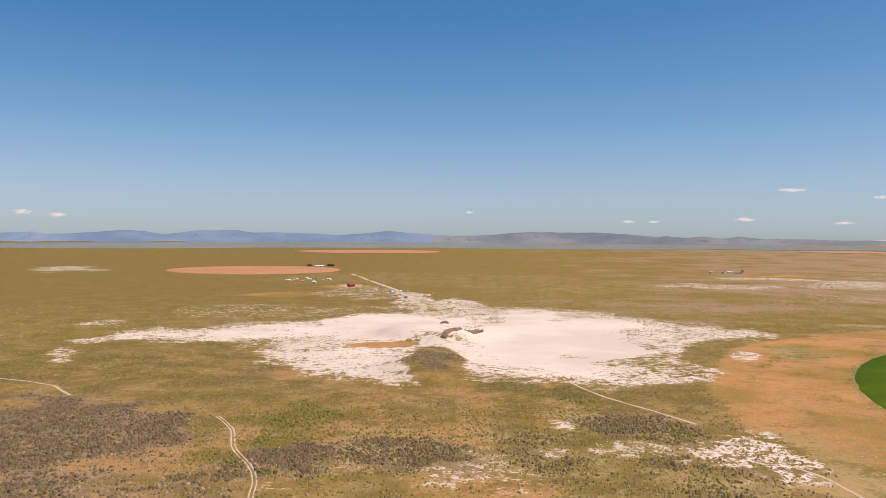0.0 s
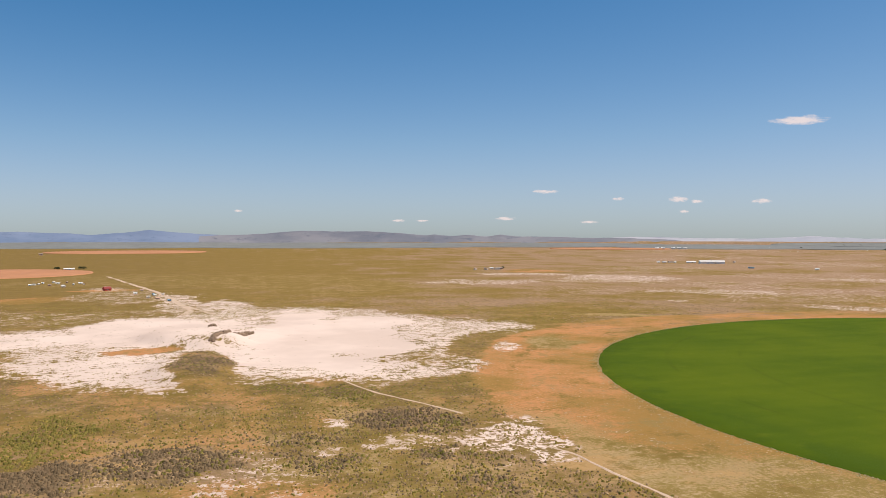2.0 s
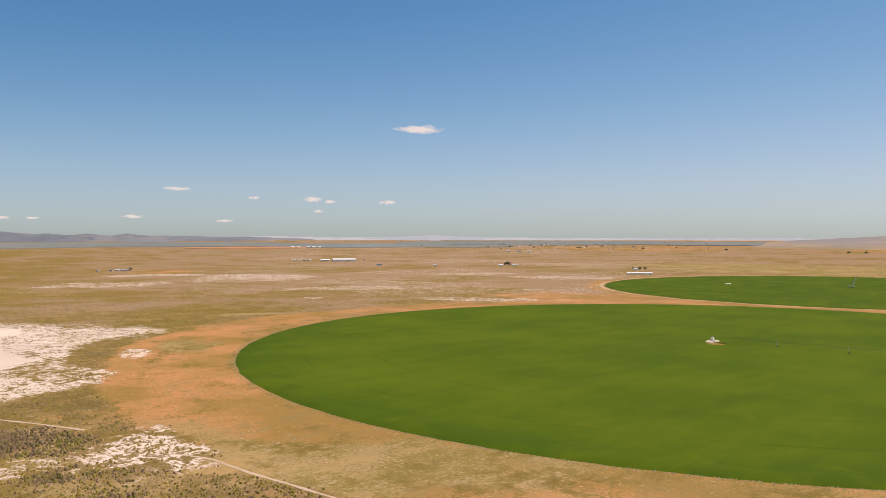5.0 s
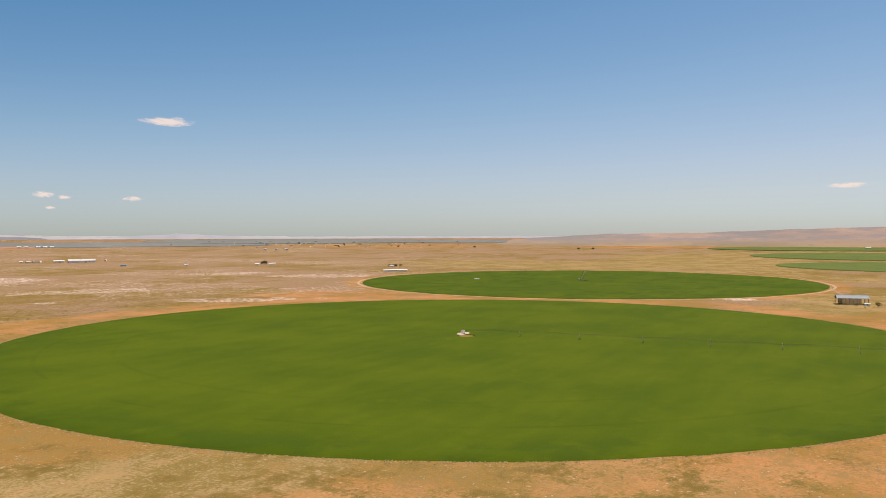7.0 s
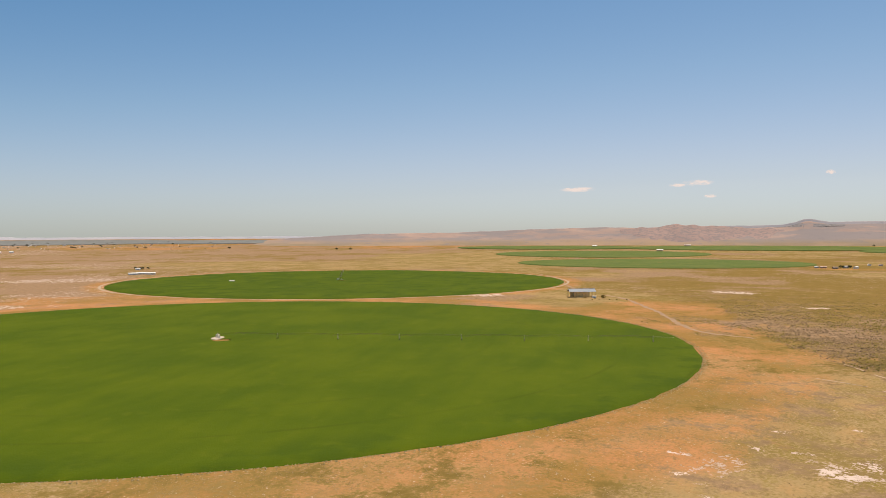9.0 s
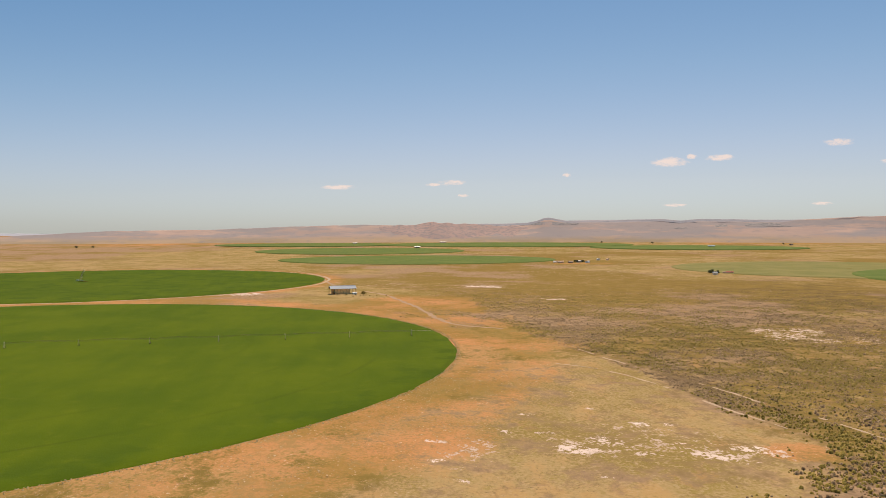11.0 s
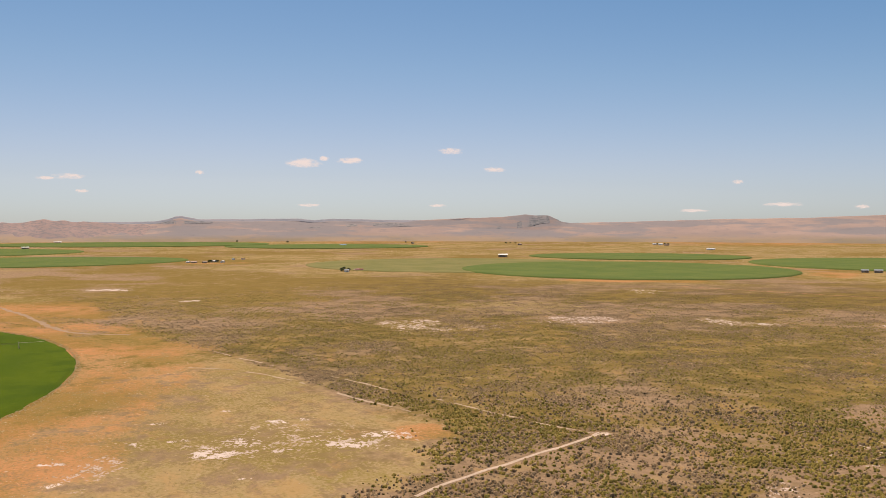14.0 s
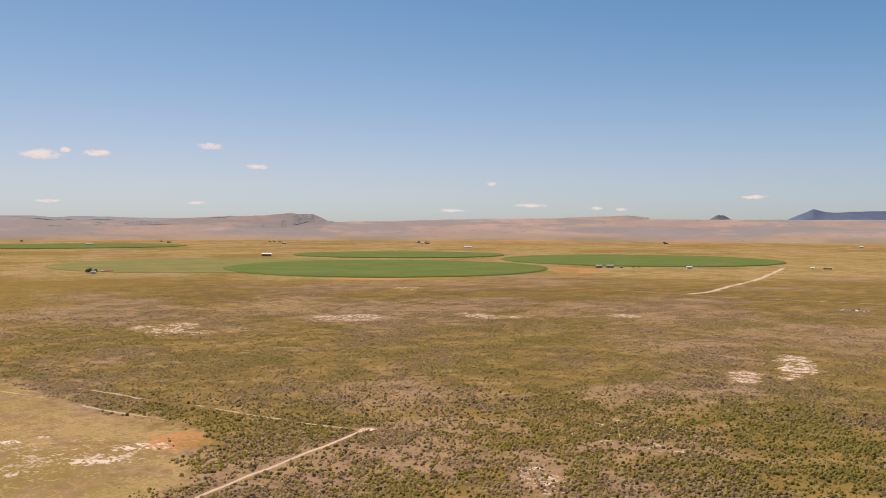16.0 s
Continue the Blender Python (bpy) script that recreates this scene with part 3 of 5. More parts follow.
def grid_mesh(name, P, mat, closed=False, keep=None, core=None):
    """A sheet from an array of points, rows by columns by three."""
    r, c = P.shape[:2]
    idx = np.arange(r * c).reshape(r, c)
    if closed:
        idx = np.c_[idx, idx[:, :1]]
    q = np.stack([idx[:-1, :-1], idx[:-1, 1:], idx[1:, 1:], idx[1:, :-1]], -1).reshape(-1, 4)
    if keep is not None:
        q = q[keep.reshape(-1)[q].all(1)]
    if core is not None:
        q = q[core.reshape(-1)[q].any(1)]
    me = bpy.data.meshes.new(name)
    me.vertices.add(r * c)
    me.vertices.foreach_set("co", P.reshape(-1).astype(np.float32))
    me.loops.add(q.size)
    me.loops.foreach_set("vertex_index", q.reshape(-1).astype(np.int32))
    me.polygons.add(len(q))
    me.polygons.foreach_set("loop_start", np.arange(0, q.size, 4, dtype=np.int32))
    me.polygons.foreach_set("use_smooth", np.ones(len(q), bool))
    me.materials.append(mat)
    me.update(calc_edges=True)
    return me


# ---- ground ----
def axis(lo, hi, pitch, end):
    core = list(np.arange(lo, hi + 0.1, pitch))
    s, up = pitch, [core[-1]]
    while up[-1] < end:
        s *= 1.05
        up.append(up[-1] + s)
    s, down = pitch, [core[0]]
    while down[-1] > -end:
        s *= 1.05
        down.append(down[-1] - s)
    return np.array(down[:0:-1] + core + up[1:])


gx, gy = np.meshgrid(axis(-420, 1000, 4.4, 4800), axis(-620, 1060, 4.4, 4800))
gr = np.maximum(np.hypot(gx, gy), 1e-6)
keep = gr < 5050
fit = np.minimum(1, 4790 / gr)
gx, gy, gr = gx * fit, gy * fit, gr * fit
tx, ty = (g * draw_out(np.minimum(gr, 4796)) / gr for g in (gx, gy))
gz = np.where(gr <= NEAR, relief(gx, gy), EYE * (1 - gr / draw_out(np.minimum(gr, 4796))))
me = grid_mesh("ground", np.stack([gx, gy, gz], -1), M_GROUND, keep=keep, core=gr < 4785)
parts = cover(tx, ty)
even = me.attributes.new("even", "FLOAT", "POINT")
even.data.foreach_set("value", step(750, 1300, np.hypot(tx, ty)).reshape(-1).astype(np.float32))
ground_dark = me.attributes.new("ground_dark", "FLOAT", "POINT")
ground_dark.data.foreach_set("value", np.maximum(brush(tx, ty, parts, False), 0.34 * step(10, -8, np.degrees(np.arctan2(tx, ty))) * step(500, 800, np.hypot(tx, ty)) * step(-60, -40, np.degrees(np.arctan2(tx, ty)))).reshape(-1).astype(np.float32))
att = me.color_attributes.new("cover", "FLOAT_COLOR", "POINT")
att.data.foreach_set("color", np.stack(parts, -1).reshape(-1).astype(np.float32))
tagged(new("ground", me), "dry sagebrush plain with pale sand and orange soil", "ground", kind="structure")


def disc(name, cx, cy, deep, wide, az, mat, rise, rings=24, spokes=160, label="", category="field", wave=0.0):
    """A round field that lies on the plain, with a soft ragged rim."""
    rho = np.r_[np.linspace(0.02, 0.97, rings), 1.0, 1.004]
    th = np.linspace(0, 2 * math.pi, spokes, endpoint=False)
    R, T = np.meshgrid(rho, th, indexing="ij")
    rim = 1 + 0.006 * (vnoise(np.cos(T) * 40, np.sin(T) * 40, 1.0, 2) - 0.5)
    h = radians(az)
    u, v = R * rim * np.cos(T) * deep, R * rim * np.sin(T) * wide
    x, y = cx + u * math.sin(h) + v * math.cos(h), cy + u * math.cos(h) - v * math.sin(h)
    px, py, pz, s = settle(x, y)
    lift = np.where(R > 1.002, -0.3, np.where(R > 0.99, rise * 0.6, rise) + wave * (vnoise(x, y, 5, 9) - 0.5))
    if wave == 0:
        lift = lift + np.where(R > 1.002, 0.0, np.hypot(px, py) * 0.0006)
    P = np.stack([px, py, pz + lift], -1)
    ob = new(name, grid_mesh(name, P, mat, closed=True))
    return tagged(ob, label, category, kind="stuff")


disc("crop_field", *FIELD, *SQUASH[1:], SQUASH[0], M_CROP, 0.55, 90, 360, "round field of dense green crop under a pivot", "crop field", 0.16)
disc("crop_field", *polar(*FIELD_2[:2]), *FIELD_2[2:], FIELD_2[0], M_CROP, 0.8, 40, 240, "second round field of green crop with pale rim", "crop field", 0.2)
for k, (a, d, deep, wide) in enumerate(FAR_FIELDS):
    disc("crop_field", *polar(a, d), deep, wide, a, M_CROP_FAR, 0.8 + 0.15 * k, label="distant irrigated green crop circle paled by painted haze", category="crop field")
for k, (a, d, deep, wide) in enumerate(PALE_FIELDS):
    disc("hay_field", *polar(a, d), deep, wide, a, M_CROP_PALE, 0.4, label="distant pale green cut hay circle", category="hay field")
for k, (a, d, deep, wide) in enumerate(BARE_FIELDS):
    disc("bare_field", *polar(a, d), deep, wide, a, M_BARE, 0.4, label="distant bare circle of orange soil", category="bare field")

# wide grey sheets that bring haze onto the plain below the horizon
for k, (a, d, deep, wide) in enumerate(HAZY_FLATS):
    disc("hazy_flat", *polar(a, d), deep, wide, a, M_FLAT, 0.5 + 0.2 * k, label="distant scrub flat with grey haze in its colour", category="scrub flat")


def ring_road(cx, cy, r, width, label):
    th = np.linspace(0, 2 * math.pi, 300, endpoint=False)
    rows_ = []
    for k, f in enumerate((-0.5, -0.2, 0.2, 0.5)):
        q = r + f * width * (1 + 0.5 * (vnoise(th * 60, th * 0 + 9 * k, 2, k) - 0.5))
        x, y, z, s = settle(cx + q * np.cos(th), cy + q * np.sin(th))
        rows_.append(np.stack([x, y, z + 0.12], -1))
    return tagged(new("field_road", grid_mesh("field_road", np.stack(rows_), M_FAINT, closed=True)), label, "dirt track", kind="structure")


ring_road(*polar(*FIELD_2[:2]), 416, 5, "pale dirt road round the second field")


# ---- tracks ----
def smooth_line(pts, pitch):
    p = np.array([polar(a, d) for a, d in pts])
    p = np.vstack([2 * p[0] - p[1], p, 2 * p[-1] - p[-2]])
    out = []
    for i in range(1, len(p) - 2):
        n = max(2, int(np.hypot(*(p[i + 1] - p[i])) / pitch))
        for t in np.arange(n) / n:
            out.append(0.5 * (2 * p[i] + (p[i + 1] - p[i - 1]) * t + (2 * p[i - 1] - 5 * p[i] + 4 * p[i + 1] - p[i + 2]) * t * t + (3 * p[i] - p[i - 1] - 3 * p[i + 1] + p[i + 2]) * t ** 3))
    return np.array(out + [p[-2]])


def track(pts, width, mat, label, ragged=0.35, offset=0.0, gaps=0.0):
    line = smooth_line(pts, 2.5)
    if pts[0][1] < 700:
        NEAR_TRACKS.append((pts, width / 2 + 0.5))
    d = np.gradient(line, axis=0)
    d /= np.maximum(np.hypot(*d.T), 1e-6)[:, None]
    side = np.c_[-d[:, 1], d[:, 0]]
    i = np.arange(len(line)) * 2.5
    rows_ = []
    for k, f in enumerate((-1, -0.5, 0.5, 1)):
        w = width / 2 * f * (1 + ragged * 2 * (fbm(i, i * 0 + k * 40, 9, k) - 0.5)) + offset + 0.6 * width * (vnoise(i, i * 0, 30, 6) - 0.5) * ragged
        q = line + side * w[:, None]
        x, y, z, s = settle(q[:, 0], q[:, 1])
        rows_.append(np.stack([x, y, z + (0.10 if abs(f) < 1 else 0.03)], -1))
    return tagged(new("dirt_track", grid_mesh("dirt_track", np.stack(rows_), mat, keep=np.repeat((fbm(i, i * 0, 14, 8) > gaps)[None], 4, 0))), label, "dirt track", kind="structure")


NEAR_TRACKS = []
track([(9.1, 484), (11.4, 446), (13.2, 428), (16.4, 403), (18.0, 389)], 1.7, M_TRACK, "pale dirt track leaving the sand", 0.8, 0.0, 0.2)
track([(23.6, 333), (25.8, 323), (27.8, 306), (29.1, 296), (32.4, 277), (35.4, 261)], 1.6, M_TRACK, "pale dirt track beside the dry field edge", 0.8, 0.0, 0.3)
for o in (-0.75, 0.75):
    track([(-13.6, 254), (-13.8, 268), (-13.5, 290), (-13.9, 309), (-14.9, 334), (-15.1, 369), (-16.0, 396)], 0.65, M_TRACK, "pale wheel rut through brush", 0.9, o, 0.25)
track([(-32.2, 578), (-29.2, 548), (-26.7, 514), (-26.0, 494), (-25.5, 475)], 1.6, M_TRACK, "faint pale rut through brush", 0.8)
track([(-6.6, 1853), (-5.5, 1611), (-3.4, 1290), (-1.9, 1056), (-1.4, 972), (-1.9, 914)], 8, M_TRACK, "pale dirt road running into the sand")
track([(-1.9, 1056), (-0.6, 970), (0.6, 905)], 5, M_TRACK, "branch of the pale dirt road")
track([(119.2, 256), (120.9, 266), (124.0, 282), (127.5, 302), (130.4, 322), (132.0, 336), (133.0, 344)], 1.8, M_TRACK, "pale dirt road through sagebrush", 0.35)
track([(133.0, 344), (131.8, 342), (128.7, 354), (125.2, 373), (121.5, 399), (117.8, 423), (113.5, 467), (109.1, 512), (104.9, 582)], 1.6, M_FAINT, "narrow pale track along a fence line", 1.3, 0.0, 0.42)
track([(103.2, 521), (107.0, 498), (111.9, 444), (114.0, 416), (117.2, 390), (119.7, 369), (121.3, 348)], 1.7, M_FAINT, "worn edge of the dry field corner", 1.3, 0.0, 0.42)
track([(155.7, 1111), (157.1, 1170), (158.5, 1302), (160.3, 1517), (161.7, 1935)], 9, M_TRACK, "straight pale dirt road to far farms")
track([(156.1, 1089), (160.0, 1072), (167.5, 1060), (174.0, 1052)], 3.5, M_FAINT, "thin dirt road across the plain")
track([(156.1, 1098), (151.1, 1147), (146.3, 1176), (138.1, 1260)], 3.5, M_BARE, "thin orange dirt road across the plain")
track([(99.4, 698), (95.5, 740), (93.2, 885), (90.9, 1062), (89.3, 1130)], 5.0, M_FARM_ROAD, "brown farm road to the hay barn", 0.9)
track([(87.5, 1219), (86.7, 1333), (86.0, 1549), (84.6, 1696)], 5, M_FARM_ROAD, "farm road past the second field")


# ---- hills on the horizon: bearing and height in degrees ----
def hill(name, profile, mat, r_front, r_top, base, label, rough=0.06, pw=1.0, foot=None):
    az = np.arange(profile[0][0], profile[-1][0] + 0.01, 0.12)
    top = np.interp(az, [p[0] for p in profile], [p[1] for p in profile])
    top = top + 0.05 * rough / 0.06 * (vnoise(az * 10, az * 0, 6, 3) - 0.5)
    if foot:
        base = np.interp(az, [p[0] for p in foot], [p[1] for p in foot])[None, :]
    s = np.linspace(0, 1, 26)
    S, A = np.meshgrid(s, az, indexing="ij")
    r = r_front + (r_top - r_front) * S
    fold = fbm(A * 60, S * 70, 60, 4) - 0.5
    el = base + (top[None, :] - base) * S ** pw + rough * fold * 4 * S * (1 - S)
    el = np.minimum(el, np.maximum(top[None, :], base))
    x, y = polar(A, r)
    P = np.stack([x, y, EYE + r * np.tan(np.radians(el))], -1)
    back = P[-1:].copy()
    back[..., :2] *= (r_top + 60) / r_top
    back[..., 2] -= 60
    return tagged(new(name, grid_mesh(name, np.concatenate([P, back]), mat)), label, "hills", kind="structure")


# the farthest ranges carry their haze in the base colour
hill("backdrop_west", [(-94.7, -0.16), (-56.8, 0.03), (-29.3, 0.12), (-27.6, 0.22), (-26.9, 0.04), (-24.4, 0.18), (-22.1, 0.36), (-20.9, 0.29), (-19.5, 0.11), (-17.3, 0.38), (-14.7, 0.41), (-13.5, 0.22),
     (-11.9, 0.26), (-9.9, 0.21), (-7.6, 0.10), (-5.5, 0.24), (-4.0, 0.45), (-2.7, 0.30), (0.3, 0.11), (2.8, -0.17)], M_HILL_BLUE, 4700, 4860, -0.7, "far mountain range with blue haze in its colour")
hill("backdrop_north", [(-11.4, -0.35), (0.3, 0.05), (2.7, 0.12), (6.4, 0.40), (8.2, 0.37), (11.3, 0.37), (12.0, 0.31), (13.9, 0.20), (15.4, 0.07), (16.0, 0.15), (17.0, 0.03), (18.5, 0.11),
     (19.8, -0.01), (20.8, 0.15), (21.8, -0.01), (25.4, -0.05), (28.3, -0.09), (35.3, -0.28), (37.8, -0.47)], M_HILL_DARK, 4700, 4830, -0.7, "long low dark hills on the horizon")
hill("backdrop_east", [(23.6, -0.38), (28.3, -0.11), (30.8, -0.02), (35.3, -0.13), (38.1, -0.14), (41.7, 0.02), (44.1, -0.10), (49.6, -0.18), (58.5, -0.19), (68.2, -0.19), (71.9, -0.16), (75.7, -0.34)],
     M_HILL_HAZE, 4700, 4870, -0.7, "faint far hills paled by haze in their colour")
PLATEAU = [(57.0, -1.05), (64.0, -0.55), (67.0, -0.30), (71.8, -0.04), (78.7, 0.05), (84.0, 0.25), (89.4, 0.39), (94.6, 0.25), (100.3, 0.30), (101.2, 0.35), (101.9, 0.50), (102.4, 0.68), (102.8, 0.71), (103.3, 0.62), (104.0, 0.50), (106.9, 0.51), (110.7, 0.57), (111.9, 0.46), (113.1, 0.56), (117.2, 0.49), (121.1, 0.47), (126.8, 0.53), (130.7, 0.43), (140.6, 0.68), (147.1, 0.78), (148.0, 0.80), (151.0, 0.74), (154.0, 0.68), (158.0, 0.66), (162.0, 0.66), (170.3, 0.62), (217.5, 0.14), (245.9, -0.14)]
hill("backdrop_plateau", PLATEAU,
     M_HILL_TAN, 4150, 4720, -1.05, "long tan plateau rising behind the farmland", 0.04, 0.8)
hill("far_mesa", [(88.0, 0.00), (92.0, 0.35), (94.6, 0.41), (100.3, 0.46), (101.2, 0.51), (101.9, 0.66), (102.4, 0.84), (102.8, 0.87), (103.3, 0.78), (104.0, 0.66), (106.9, 0.67), (110.7, 0.73), (111.9, 0.62), (113.1, 0.72), (117.2, 0.65), (121.1, 0.63), (126.0, 0.55), (129.0, 0.20)], M_HILL_GREY, 4690, 4890, -0.2, "long haze-grey mesa with a small butte beyond the plateau", 0.03)
hill("red_hills", [(86.1, -0.60), (88.9, 0.02), (91.7, 0.32), (93.2, 0.47), (94.3, 0.60), (95.8, 0.43), (98.0, 0.33), (100.8, 0.23), (106.0, -0.11), (109.7, -0.49)], M_HILL_RED, 4250, 4640, -0.75, "rugged red rock hills", 0.25)
MESA = [(110.7, -0.21), (115.4, 0.21), (119.2, 0.59), (121.2, 0.73), (125.0, 0.84), (127.1, 1.03), (128.8, 0.99), (129.3, 0.77), (129.8, 0.53), (130.7, 0.39), (132.0, -0.04)]
hill("mesa", MESA, M_HILL_TAN, 4400, 4700, -0.4, "long sloping mesa with a steep end", 0.08)


def scarp(upper, lower, slope, r_front, r_top, base, pw, label):
    """A strip of dark scrub and rock lying on a hillside, between two lines of bearing and height."""
    az = np.arange(upper[0][0], upper[-1][0] + 0.01, 0.1)
    line = lambda p: np.interp(az, [q[0] for q in p], [q[1] for q in p])
    hi, lo, top = line(upper), line(lower), line(slope)
    hi = np.maximum(np.minimum(hi, top - 0.005) + 0.05 * (vnoise(az * 30, az * 0, 9, 2) - 0.5), lo + 0.004)
    S, A = np.meshgrid(np.linspace(0, 1, 7), az, indexing="ij")
    el = lo[None] + (hi - lo)[None] * S
    r = r_front + (r_top - r_front) * np.clip((el - base) / (top[None] - base), 0, 1) ** (1 / pw) - 1.5
    x, y = polar(A, r)
    return tagged(new("scarp", grid_mesh("scarp", np.stack([x, y, EYE + r * np.tan(np.radians(el))], -1), M_SCARP)), label, "hills", kind="structure")


scarp([(120.6, -0.64), (121.2, -0.48), (123.5, -0.23), (125.0, 0.09), (126.5, 0.40), (127.3, 0.79), (127.8, 0.98), (128.9, 0.98), (129.5, 0.74), (130.0, 0.47), (130.3, 0.44)],
      [(120.6, -0.68), (121.2, -0.68), (125.0, -0.14), (127.3, 0.13), (128.4, 0.42), (129.2, 0.40), (130.0, 0.40), (130.3, 0.40)], MESA, 4400, 4700, -0.4, 1.0, "dark rocky scarp at the mesa end")
scarp([(111.5, 0.12), (113.1, 0.24), (115.6, 0.41), (118.4, 0.45), (120.0, 0.29)],
      [(111.5, 0.04), (115.6, 0.20), (120.0, 0.17)], PLATEAU, 4150, 4720, -1.05, 0.8, "dark scrubby scarp on the plateau slope")
scarp([(96.1, 0.45), (97.4, 0.53), (99.3, 0.62), (101.7, 0.60), (103.8, 0.50), (106.3, 0.47)],
      [(96.1, 0.20), (99.3, 0.29), (106.3, 0.39)], PLATEAU, 4150, 4720, -1.05, 0.8, "dark scrubby scarp on the plateau slope")
hill("mesa_cap", [(143.0, 0.55), (147.0, 0.80), (150.0, 0.90), (151.3, 0.95), (151.9, 0.92), (152.5, 0.82), (153.4, 0.66), (154.5, 0.5)], M_HILL_TAN, 4500, 4735, -0.2, "broad pink rise with a small dark cap", 0.03)
hill("mesa_cap", [(151.0, 0.90), (151.3, 0.955), (151.9, 0.93), (152.6, 0.82), (153.0, 0.74)], M_SCARP, 4737, 4742, 0.80, "small dark rocky cap of the rise", 0.02)
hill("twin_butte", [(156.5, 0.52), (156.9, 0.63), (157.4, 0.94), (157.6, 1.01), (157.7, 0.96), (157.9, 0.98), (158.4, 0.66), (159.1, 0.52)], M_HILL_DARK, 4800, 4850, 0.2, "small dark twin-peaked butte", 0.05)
hill("blue_mountain", [(161.6, 0.52), (162.0, 0.71), (163.0, 1.14), (163.5, 1.38), (164.1, 1.19), (164.6, 1.12), (166.2, 1.17), (167.4, 1.20), (171.2, 1.28), (175.9, 0.81), (184.4, 0.43)], M_HILL_BLUE, 4810, 4880, 0.2, "peaked mountain with blue haze in its colour", 0.05)


# ---- brush: many small bushes, too many to count ----
def bushes(name, x, y, wide, tall, mat, label, rng, plain=False):
    """One mesh of low uneven domes standing at x, y; plain: simple tents for the far ones."""
    n, m = len(x), 4
    px, py, pz, s = settle(x, y)
    th = rng.rand(n, 1) * 6.28 + np.arange(m) * 2 * math.pi / m
    lean = (rng.rand(n, 2) - 0.5) * 0.5 * wide[:, None]
    V = np.zeros((n, 2 * m + 1, 3))
    for k, (f, h) in enumerate(((1.0, -0.06), (0.70, 0.72))):
        r = wide[:, None] * f * 0.5 * (0.65 + 0.7 * rng.rand(n, m))
        V[:, k * m:k * m + m, 0] = px[:, None] + r * np.cos(th + 0.3 * k) + (lean[:, :1] if k else 0) * 0.5
        V[:, k * m:k * m + m, 1] = py[:, None] + r * np.sin(th + 0.3 * k) + (lean[:, 1:] if k else 0) * 0.5
        V[:, k * m:k * m + m, 2] = pz[:, None] + tall[:, None] * h * (1 if k == 0 else 0.75 + 0.5 * rng.rand(n, m))
    V[:, 2 * m] = np.stack([px + lean[:, 0], py + lean[:, 1], pz + tall], -1)
    i = np.arange(m)
    j = (i + 1) % m
    tri = np.concatenate([np.stack([i, j, m + j], 1), np.stack([i, m + j, m + i], 1), np.stack([m + i, m + j, np.full(m, 2 * m)], 1)])
    if plain:
        V = np.delete(V, np.s_[m:2 * m], 1)
        tri = np.stack([i, j, np.full(m, m)], 1)
    F = (np.arange(n)[:, None, None] * V.shape[1] + tri[None]).reshape(-1)
    me = bpy.data.meshes.new(name)
    me.vertices.add(n * V.shape[1])
    me.vertices.foreach_set("co", V.reshape(-1).astype(np.float32))
    me.loops.add(len(F))
    me.loops.foreach_set("vertex_index", F.astype(np.int32))
    me.polygons.add(len(F) // 3)
    me.polygons.foreach_set("loop_start", np.arange(0, len(F), 3, dtype=np.int32))
    me.polygons.foreach_set("use_smooth", np.full(len(F) // 3, not plain))
    me.materials.append(mat)
    me.update(calc_edges=True)
    return tagged(new(name, me), label, "brush", kind="stuff")


rng = np.random.RandomState(5)
N = 3150000
ba, bd = rng.uniform(-33, 171, N), np.sqrt(rng.uniform(235 ** 2, 1250 ** 2, N))
bx, by = polar(ba, bd)
clear = (in_field(bx, by) > 5) & ~((bd > 300) & (ba > 36) & (ba < 60) & (in_field(bx, by) < 90))
ba, bd, bx, by = ba[clear], bd[clear], bx[clear], by[clear]
cap = np.maximum(0.45 * step(560, 330, bd) + 0.40 * step(1280, 500, bd), 0.4 * (ba < 40) * (bd < 1080))
first = rng.rand(len(ba)) < cap
ba, bd, bx, by, cap = ba[first], bd[first], bx[first], by[first], cap[first]
sand_, red_, grass_, grey_ = cover(bx, by)
dens = brush(bx, by, (sand_, red_, grass_, grey_))
# none on the wheel tracks
cells = []
for pts, half in NEAR_TRACKS:
    line = smooth_line(pts, 0.7)
    for ox in np.arange(-half, half + 0.1, 0.7):
        for oy in np.arange(-half, half + 0.1, 0.7):
            cells.append((np.floor(line[:, 0] + ox).astype(np.int64) + 5000) * 20000 + np.floor(line[:, 1] + oy).astype(np.int64) + 5000)
dens[np.isin((np.floor(bx).astype(np.int64) + 5000) * 20000 + np.floor(by).astype(np.int64) + 5000, np.concatenate(cells))] = 0
pick = rng.rand(len(bx)) * cap < dens
bx, by, bd, grey_ = bx[pick], by[pick], bd[pick], grey_[pick]
in_west = step(40, 26, ba[pick]) * step(800, 640, bd)
is_grey = rng.rand(len(bx)) < (1 - in_west) * (0.45 + 0.4 * (grey_ - 0.3) + 3.2 * (0.6 * fbm(bx, by, 45, 17) + 0.4 * fbm(bx, by, 130, 19) - 0.5)) + in_west * thicket(bx, by)[1] * (1 - 0.6 * step(0.25, 0.45, sand_[pick]))
thick_ = thicket(bx, by)[0]
wide = (0.66 + 1.5 * rng.rand(len(bx)) ** 2.2) * (1 - 0.34 * in_west * (1 - thick_))
tall = wide * (0.38 + 0.30 * rng.rand(len(bx)))
on_sand = step(0.25, 0.45, sand_[pick])
wide, tall = wide * (1 - 0.25 * on_sand), tall * (1 - 0.25 * on_sand)
far_off = bd > 360 + 80 * rng.rand(len(bd))
tall = tall * (1 - 0.36 * far_off)
wide = wide * (1 + 0.15 * step(350, 700, bd))
